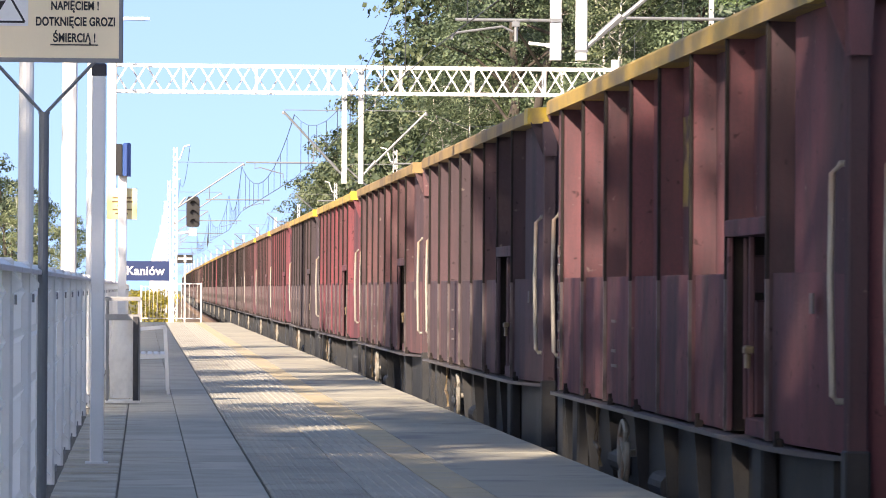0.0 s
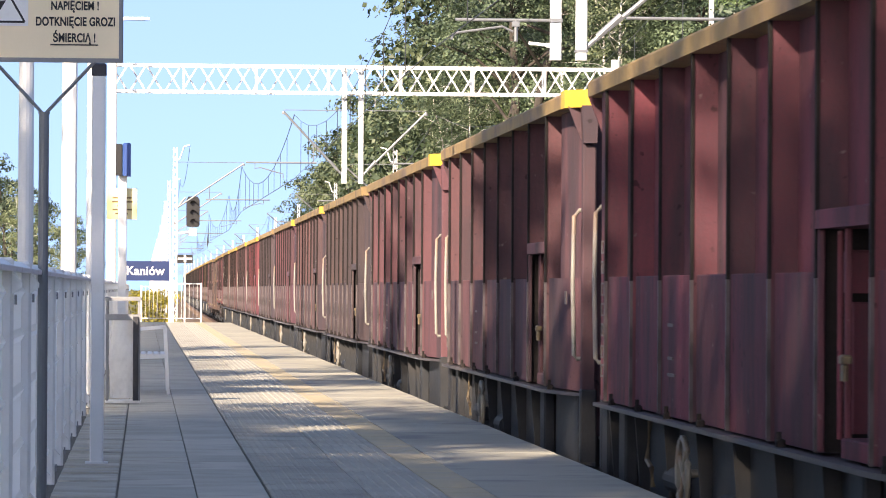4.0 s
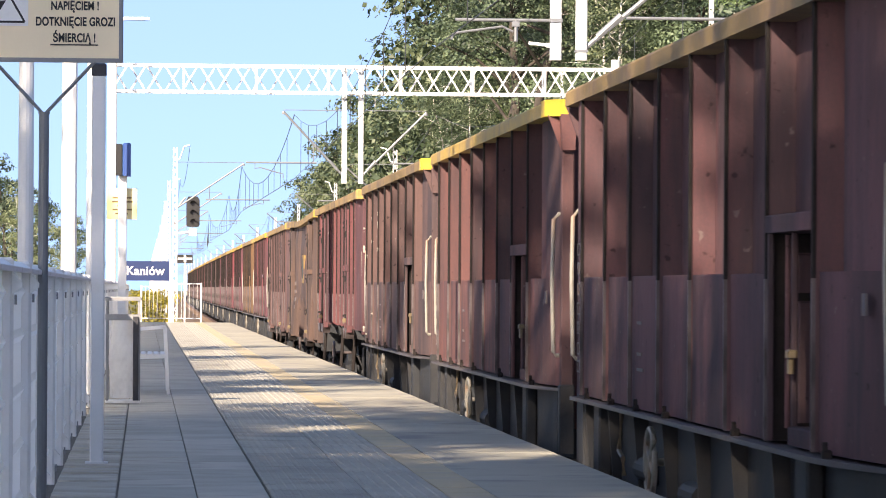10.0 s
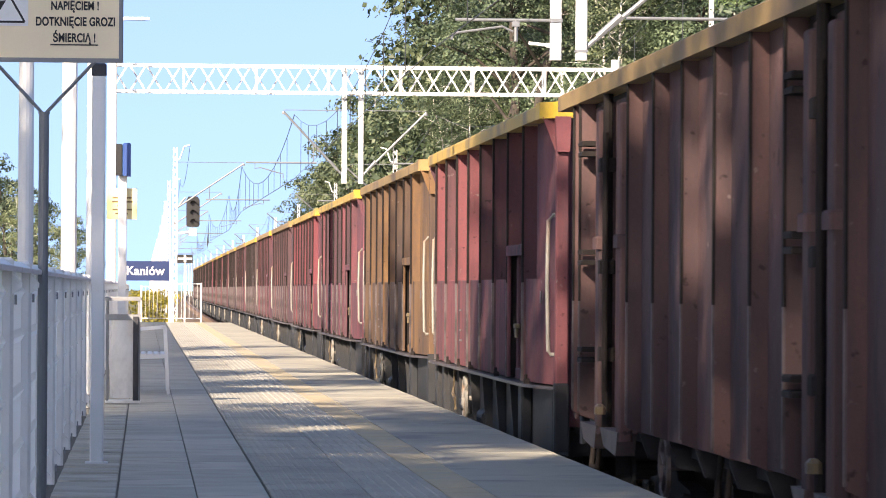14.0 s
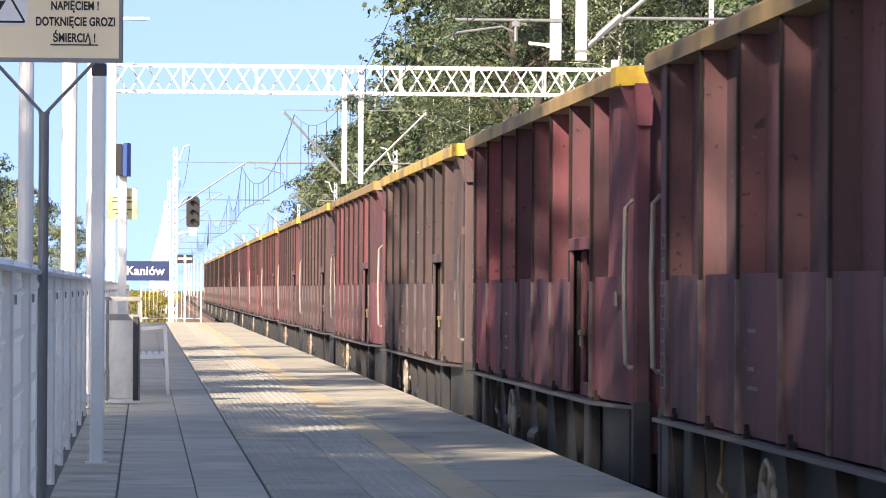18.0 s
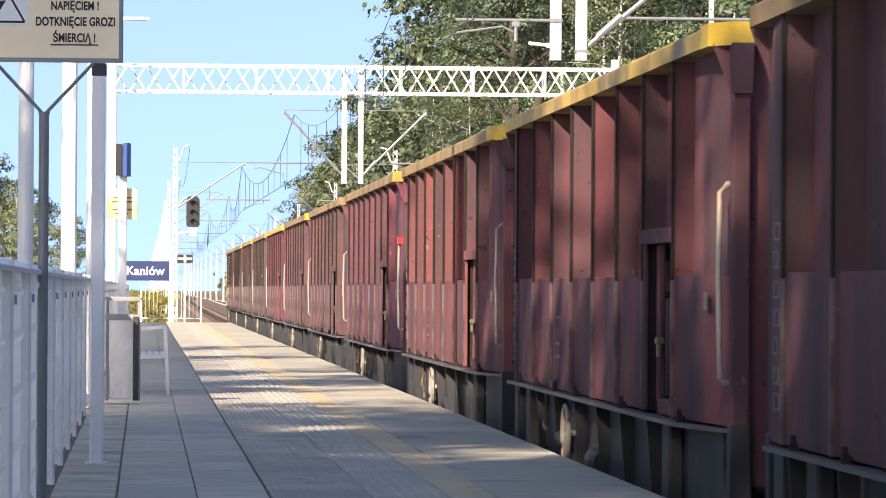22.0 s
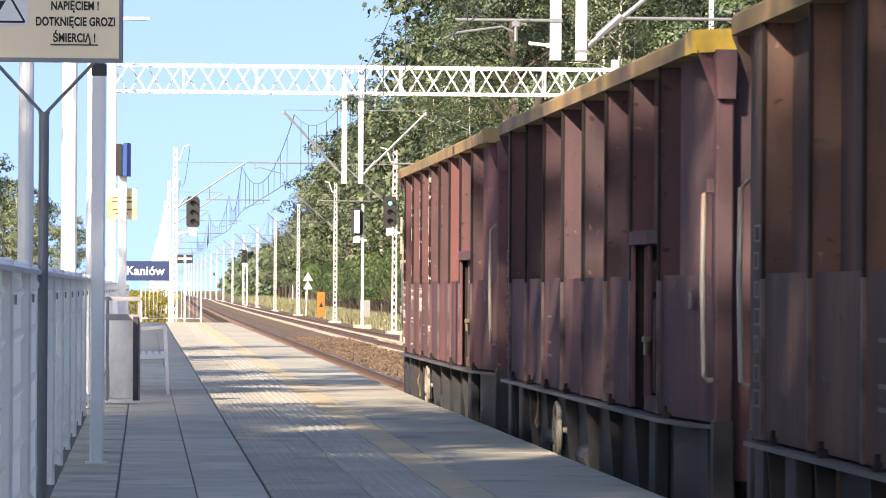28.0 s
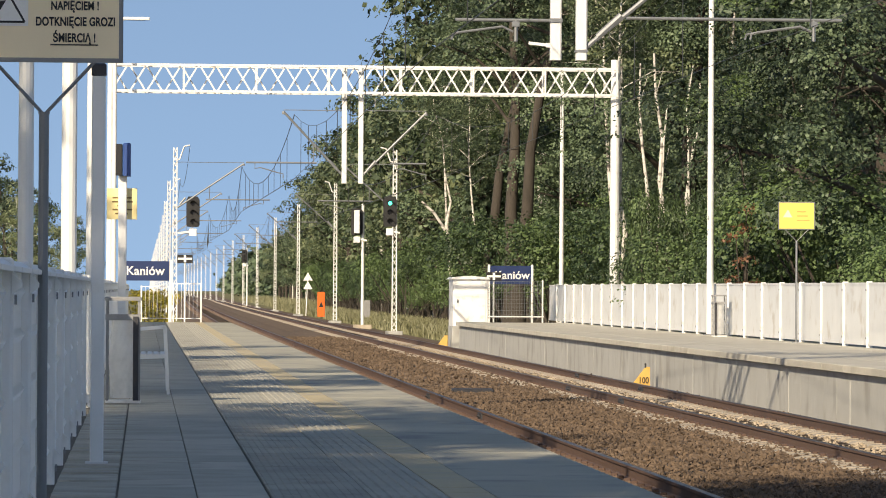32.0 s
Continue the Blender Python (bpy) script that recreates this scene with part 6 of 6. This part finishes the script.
def signs():
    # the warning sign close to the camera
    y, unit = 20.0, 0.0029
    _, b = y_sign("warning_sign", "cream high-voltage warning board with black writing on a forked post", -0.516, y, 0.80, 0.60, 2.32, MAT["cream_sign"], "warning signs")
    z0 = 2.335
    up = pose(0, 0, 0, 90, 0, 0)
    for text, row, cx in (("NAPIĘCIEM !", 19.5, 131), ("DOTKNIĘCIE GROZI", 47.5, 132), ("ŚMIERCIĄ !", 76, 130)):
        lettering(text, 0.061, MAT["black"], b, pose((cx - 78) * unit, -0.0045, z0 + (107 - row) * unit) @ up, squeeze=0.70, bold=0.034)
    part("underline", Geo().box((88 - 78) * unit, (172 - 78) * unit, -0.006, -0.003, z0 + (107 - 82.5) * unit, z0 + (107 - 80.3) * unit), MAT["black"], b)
    tri = Geo()
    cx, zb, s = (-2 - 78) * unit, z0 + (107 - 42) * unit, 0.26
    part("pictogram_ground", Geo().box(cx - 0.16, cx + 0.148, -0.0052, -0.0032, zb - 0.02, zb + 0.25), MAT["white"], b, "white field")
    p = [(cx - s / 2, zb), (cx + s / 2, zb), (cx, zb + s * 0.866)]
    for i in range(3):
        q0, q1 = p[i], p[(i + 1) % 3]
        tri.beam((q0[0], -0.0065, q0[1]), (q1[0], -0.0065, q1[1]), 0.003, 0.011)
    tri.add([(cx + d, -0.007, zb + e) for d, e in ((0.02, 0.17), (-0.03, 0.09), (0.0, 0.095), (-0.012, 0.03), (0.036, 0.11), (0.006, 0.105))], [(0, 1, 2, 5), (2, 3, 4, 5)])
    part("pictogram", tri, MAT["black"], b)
    # its twin on the other platform
    _, b2 = y_sign("warning_sign", "bright yellow warning board on a forked post by the far fence", 14.95, 88.8, 0.85, 0.64, 2.60, MAT["yellow_sign"], "warning signs")
    part("emblem", Geo().prism([(-0.32, 2.88), (-0.1, 2.88), (-0.21, 3.06)], "y", -0.006, -0.003), MAT["cream_sign"], b2)
    for k in range(3):
        part("text_bar", Geo().box(0.0, 0.3 - 0.04 * k, -0.006, -0.003, 2.8 + 0.1 * k, 2.83 + 0.1 * k), MAT["marker"], b2)

    # station name boards
    for x0, x1, yy, zt, zbm, tx in ((-0.72, 0.90, 140.0, 2.13, 1.43, -0.06), (13.48, 15.1, 152.0, 2.12, 1.40, 0.06)):
        n = thing("station_name_board", "navy blue station name board with white letters on white posts", "station sign", pose(0, yy, 0), group="station name boards")
        bd = part("board", Geo().cbox(x0, x1, -0.02, 0.04, zbm, zt, 0.01), MAT["blue"], n)
        lettering("Kaniów", 0.44, MAT["white"], bd, pose((x0 + x1) / 2 + tx, -0.024, zbm + 0.21) @ up, squeeze=1.0, bold=0.016)
        for xx in (x0 - 0.04, x1 + 0.04):
            part("post", Geo().cbox(xx - 0.045, xx + 0.045, -0.045, 0.045, -1.0, zt + 0.05, 0.01), MAT["white"], n)
    # square post with a dark cap
    p = thing("steel_post", "white square steel post with a dark cap on the platform", "post", pose(-0.31, 26.1, 0))
    part("shaft", Geo().cbox(-0.045, 0.045, -0.045, 0.045, 0, 2.58, 0.008), MAT["white"], p)
    part("cap", Geo().cbox(-0.05, 0.05, -0.05, 0.05, 2.585, 2.665, 0.012), MAT["dark_metal"], p)
    part("foot_plate", Geo().cbox(-0.075, 0.075, -0.075, 0.075, 0, 0.012, 0.004), MAT["fence_panel"], p)
    # blue display box on its own post, and a yellow board behind
    q = thing("display_post", "white post carrying a blue steel display box", "display", pose(-0.42, 74.0, 0))
    part("shaft", Geo().cbox(-0.08, 0.08, -0.08, 0.08, 0, 3.3, 0.015), MAT["white"], q)
    part("box", Geo().cbox(0.0, 0.15, -0.3, 0.3, 3.28, 3.9, 0.02), MAT["blue_panel"], q, "blue display box")
    part("side_cover", Geo().cbox(-0.13, -0.005, -0.3, 0.3, 3.3, 3.88, 0.015), MAT["black"], q)
    yb = part("notice", Geo().cbox(-0.3, 0.275, 0.09, 0.108, 2.465, 3.055, 0.008), MAT["pale_sign"], q, "pale yellow notice with small dark print")
    for k, (x0, x1) in enumerate(((-0.14, 0.1), (-0.19, 0.18), (-0.1, 0.08), (-0.2, 0.19), (-0.19, 0.17), (-0.03, 0.03))):
        part("text_bar", Geo().box(x0, x1, 0.086, 0.0895, 2.56 + 0.075 * k, 2.59 + 0.075 * k), MAT["print"], yb)
    # black boards with a white cross at the platform ends
    for x, yy, z in ((1.55, 150.0, 2.13), (13.5, 150.5, 1.53)):
        c = thing("cross_board", "small black board with a white cross", "track sign", pose(x, yy, 0), group="cross boards")
        pl = part("plate", Geo().cbox(-0.3, 0.3, -0.02, 0.02, z - 0.0, z + 0.33, 0.006), MAT["black"], c)
        part("cross", Geo().box(-0.27, 0.27, -0.026, -0.021, z + 0.13, z + 0.21).box(-0.045, 0.045, -0.027, -0.0205, z + 0.03, z + 0.31), MAT["white"], pl)
        part("post", Geo().tube((0, 0.05, -1.0), (0, 0.05, z + 0.3), 0.035, 0.035, 10), MAT["mast"], c)


def litter_bin(x, y, flip=1):
    b = thing("litter_bin", "grey framed litter bin with a clear bag hung in it", "litter bin", pose(x, y, 0), group="litter bins")
    for sx in (-0.16, 0.16):
        for sy in (-0.16, 0.16):
            part("upright", Geo().cbox(sx - 0.014, sx + 0.014, sy - 0.014, sy + 0.014, 0, 1.07, 0.004), MAT["grey_metal"] if sx * flip < 0 else MAT["insulator"], b)
    part("hood", Geo().cbox(-0.19, 0.19, -0.19, 0.19, 1.04, 1.08, 0.015), MAT["insulator"], b)
    part("rim", Geo().box(-0.18, 0.18, -0.18, -0.15, 0.84, 0.9).box(-0.18, 0.18, 0.15, 0.18, 0.84, 0.9).box(-0.18, -0.15, -0.15, 0.15, 0.84, 0.9).box(0.15, 0.18, -0.15, 0.15, 0.84, 0.9), MAT["insulator"], b)
    part("side_plate", Geo().cbox(0.12 * flip - 0.02, 0.12 * flip + 0.035, -0.2, -0.175, 0.03, 0.88, 0.004), MAT["dark_metal"], b, "dark bar")
    part("base", Geo().cbox(-0.18, 0.18, -0.18, 0.18, 0.0, 0.03, 0.008), MAT["mast"], b)
    rnd = random.Random(6)
    g, n = Geo(), 18
    for j in range(9):
        z = 0.05 + 0.82 * j / 8
        for k in range(n):
            a = k * math.tau / n
            r = (0.125 + 0.02 * math.sin(j * 0.5)) * rnd.uniform(0.86, 1.1)
            g.v.append((r * math.cos(a), r * math.sin(a), z))
    g.f = [(j * n + k, j * n + (k + 1) % n, (j + 1) * n + (k + 1) % n, (j + 1) * n + k) for j in range(8) for k in range(n)]
    g.m = [0] * len(g.f)
    part("bag", g, MAT["bag"], b, "crumpled clear plastic bag", smooth=True)


def bench():
    t = thing("bench", "white steel platform bench with slatted seat, against the fence", "bench", pose(0.0, 43.0, 0))
    for y in (0.0, 1.7):
        part("front_leg", Geo().beam((0.27, y, 0), (0.235, y, 0.735), 0.034, 0.034), MAT["white"], t)
        part("rear_leg", Geo().beam((-0.2, y, 0), (-0.16, y, 0.735), 0.034, 0.034), MAT["white"], t)
        part("armrest", Geo().beam((-0.17, y, 0.70), (0.24, y, 0.735), 0.034, 0.022), MAT["white"], t)
        part("seat_bearer", Geo().beam((-0.18, y, 0.40), (0.25, y, 0.42), 0.04, 0.04), MAT["white"], t)
    for k in range(6):
        x = -0.15 + k * 0.072
        part("seat_slat", Geo().cbox(x - 0.027, x + 0.027, -0.03, 1.73, 0.425, 0.445, 0.005), MAT["white"], t)
    for k in range(3):
        part("back_slat", Geo().cbox(-0.215, -0.195, -0.03, 1.73, 0.52 + k * 0.1, 0.58 + k * 0.1, 0.005), MAT["white"], t)


def end_railing():
    """White railing across the end of the near platform."""
    for x0, x1, yy, h in ((-0.1, 0.85, 134.4, 1.25), (1.0, 1.95, 134.4, 1.35)):
        t = thing("end_railing", "white steel railing across the platform end", "railing", pose(0, yy, 0), group="platform railings")
        n = int((x1 - x0) / 0.12)
        for k in range(n + 1):
            x = x0 + (x1 - x0) * k / n
            post = k in (0, n)
            part("post" if post else "baluster", Geo().cbox(x - (0.026 if post else 0.007), x + (0.026 if post else 0.007), -0.012, 0.012, -0.6 if post else 0.12, h, 0.004), MAT["white"], t)
        for z in (0.13, h - 0.03):
            part("rail_bar", Geo().box(x0, x1, -0.014, 0.014, z - 0.016, z + 0.016), MAT["white"], t)


def signal(x, y, z, kind, pole, lit):
    s = thing("colour_light_signal", "black-headed colour light signal" + (" showing green" if lit else " turned off"), "signal", pose(x + bend(y), y, 0), group="railway signals")
    head = part("head", Geo().prism([(-0.26, z), (0.26, z), (0.32, z + 0.12), (0.32, z + 1.3), (0.22, z + 1.46), (-0.22, z + 1.46), (-0.32, z + 1.3), (-0.32, z + 0.12)], "y", 0.0, 0.05), MAT["black"], s, "black backing plate")
    if kind == "front":
        part("casing", Geo().cbox(-0.22, 0.22, 0.05, 0.32, z + 0.08, z + 1.38, 0.03), MAT["black"], s)
    else:
        part("casing", Geo().cbox(-0.16, 0.14, -0.3, -0.002, z + 0.1, z + 1.36, 0.03), MAT["white"], s, "white back of the lamp case")
    if kind == "front":
        for k in range(3):
            zz = z + 0.25 + 0.44 * k
            m = MAT["green_lamp"] if lit and k == 2 else MAT["dark_metal"]
            part("lens", Geo().tube((0, -0.02, zz), (0, 0.0, zz), 0.085, 0.085, 16), m, head)
            hood = Geo()
            for q in range(9):
                a0, a1 = math.pi * q / 9, math.pi * (q + 1) / 9
                hood.beam((0.145 * math.cos(a0), -0.12, zz + 0.145 * math.sin(a0)), (0.145 * math.cos(a1), -0.12, zz + 0.145 * math.sin(a1)), 0.24, 0.012)
            part("hood", hood, MAT["black"], head)
    part("junction_box", Geo().cbox(-0.18, 0.18, -0.02, 0.2, z - 0.42, z - 0.08, 0.02), MAT["white"], s)
    px = 0.34 if kind != "front" else (-0.45 if x < 5 else 0.3)
    if pole:
        part("pole", Geo().tube((px, 0.2, -1.0), (px, 0.2, z + 1.7), 0.09, 0.08, 12), MAT["mast"], s)
        part("footing", Geo().cbox(px - 0.5, px + 0.5, -0.3, 0.7, -1.1, -0.78, 0.03), MAT["shoulder"], s)
    part("bracket", Geo().beam((0, 0.15, z - 0.2), (px * 1.6, 0.0, z - 0.3), 0.07, 0.09), MAT["white"], s)


def lineside():
    signal(2.05, 187.0, 4.1, "front", False, False)
    signal(11.55, 187.9, 4.2, "front", False, True)
    signal(11.3, 214.0, 4.15, "back", True, False)
    signal(9.95, 445.0, 4.1, "front", True, False)
    # equipment hut at the end of the opposite platform
    h = thing("equipment_cabinet", "white steel equipment cabinet at the platform end", "cabinet", pose(11.2, 141.5, 0))
    part("body", Geo().cbox(0, 1.28, 0, 1.9, -0.15, 1.55, 0.02), MAT["white"], h)
    part("roof", Geo().prism([(-0.1, 1.55), (1.36, 1.55), (1.30, 1.63), (0.63, 1.68), (0.0, 1.63)], "y", -0.1, 2.0), MAT["mast"], h)
    d = part("door", Geo().cbox(0.1, 1.2, -0.02, 0.005, 0.0, 1.45, 0.006), MAT["white"], h)
    part("handle", Geo().cbox(0.16, 0.2, -0.05, -0.018, 0.7, 0.82, 0.006), MAT["dark_metal"], d)
    part("plinth", Geo().cbox(-0.02, 1.3, -0.02, 1.9, -1.05, -0.16, 0.02), MAT["concrete"], h)
    # mesh fence between the cabinet and the panels
    m = thing("mesh_fence", "grey wire mesh fence with a rail beside the name board", "fence", pose(0, 150.0, 0))
    for k in range(24):
        x = 13.05 + k * 0.1
        part("upright_wire", Geo().tube((x, 0, 0.05), (x, 0, 1.5), 0.006, n=4), MAT["grey_metal"], m)
    for k in range(11):
        z = 0.1 + k * 0.14
        part("cross_wire", Geo().tube((13.0, 0, z), (15.3, 0, z), 0.006, n=4), MAT["grey_metal"], m)
    for x in (13.0, 15.35):
        part("post", Geo().cbox(x - 0.03, x + 0.03, -0.03, 0.03, -1.0, 1.55, 0.006), MAT["mast"], m)
    part("rail_bar", Geo().box(13.0, 15.4, -0.06, -0.03, 0.12, 0.17), MAT["mast"], m)
    # hectometre plates against the platform wall
    for yy, xx in ((85.2, OPP_X - 0.1), (142.0, OPP_X - 0.15)):
        p = thing("distance_marker", "ochre distance plate with a slanted edge below the platform", "marker", pose(xx, yy, 0), group="distance markers")
        pl = part("plate", Geo().prism([(-0.42, -0.92), (0.0, -0.92), (0.0, -0.5), (-0.1, -0.5)], "y", -0.015, 0.015), MAT["marker"], p)
        if yy < 100:
            lettering("100", 0.19, MAT["black"], pl, pose(-0.14, -0.018, -0.86) @ pose(0, 0, 0, 90, 0, 0), squeeze=0.8, bold=0.02)
            part("pin", Geo().tube((-0.1, 0, -0.52), (-0.1, 0, -0.42), 0.02), MAT["dark_metal"], p)
        part("stake", Geo().beam((-0.03, 0.03, -1.2), (-0.03, 0.03, -0.6), 0.04, 0.04), MAT["grey_metal"], p)
    # small lineside boards
    c = thing("relay_cabinet", "grey lineside relay cabinet in dry grass", "cabinet", pose(13.6, 240.0, -1.0))
    part("body", Geo().cbox(-0.3, 0.3, 0, 0.45, 0.2, 1.5, 0.02), MAT["insulator"], c)
    part("plinth", Geo().cbox(-0.26, 0.26, 0.04, 0.41, -0.1, 0.2, 0.02), MAT["concrete"], c)
    o = thing("orange_board", "upright orange board with a black arrowhead", "track sign", pose(12.9, 285.0, -1.0))
    pl = part("plate", Geo().cbox(-0.27, 0.27, -0.03, 0.03, 0.15, 1.95, 0.02), MAT["orange"], o)
    part("arrow", Geo().prism([(-0.16, 0.85), (0.16, 0.85), (0.0, 1.25)], "y", -0.036, -0.031), MAT["black"], pl)
    part("stake", Geo().beam((0, 0.05, -0.3), (0, 0.05, 1.2), 0.06, 0.06), MAT["dark_metal"], o)
    w = thing("triangle_sign", "pole with two white triangular plates, one above the other", "track sign", pose(13.3, 318.0, -1.0))
    part("pole", Geo().tube((-0.15, 0, -0.2), (0, 0, 3.3), 0.04, 0.04, 8), MAT["mast"], w)
    for z in (2.15, 2.85):
        part("plate", Geo().prism([(-0.38, z), (0.38, z), (0.0, z + 0.68)], "y", -0.06, -0.04), MAT["white"], w)
    # a broken birch leaning at the edge of the wood
    b = thing("birch_snag", "broken white birch with a forked bare stem", "tree", pose(15.6, 200.0, -0.9))
    part("stem", Geo().tube((0.3, 0, -0.2), (0.1, 0, 3.0), 0.13, 0.11, 9).tube((0.1, 0, 3.0), (-0.12, 0.1, 5.4), 0.11, 0.09, 9).tube((-0.12, 0.1, 5.4), (0.1, 0.1, 6.6), 0.09, 0.06, 9).tube((0.1, 0.1, 6.6), (-0.25, 0, 8.2), 0.06, 0.03, 8), MAT["birch"], b)
    part("limb", Geo().tube((-0.1, 0.08, 5.0), (-0.75, 0, 6.0), 0.09, 0.075, 8).tube((-0.75, 0, 6.0), (-1.4, 0, 6.6), 0.075, 0.05, 8), MAT["birch"], b)
    # goldenrod behind the end railing
    for k, (x, yy) in enumerate(((0.2, 150.0), (0.55, 153.0), (-0.2, 156.0), (0.8, 160.0))):
        b = bush("goldenrod", "yellow-flowering goldenrod past the platform end", 20 + k, 0.75, 2.3, MAT["flower"], 900, 0.045, True)
        b.location = (x, yy, -1.0)


ground()
tracks()
masts()
truss_gantry(131.5, -1.16, 15.9, 7.74, 8.7, (6.7, 7.26), 4.735, (1.25, 0.0))
truss_gantry(60.1, -1.16, 15.9, 7.74, 8.7, (6.33, 6.73), 4.735, (0.0, 1.25))
wires()
feeders()
lamp_posts()
MOVING = train()
woods()
far_woods()
verge_grass()
signs()
litter_bin(-0.21, 39.8)
litter_bin(14.85, 100.2, -1)
bench()
end_railing()
lineside()
left_fence()
right_fence()
stones()
opposite_platform()
platform()
motions()
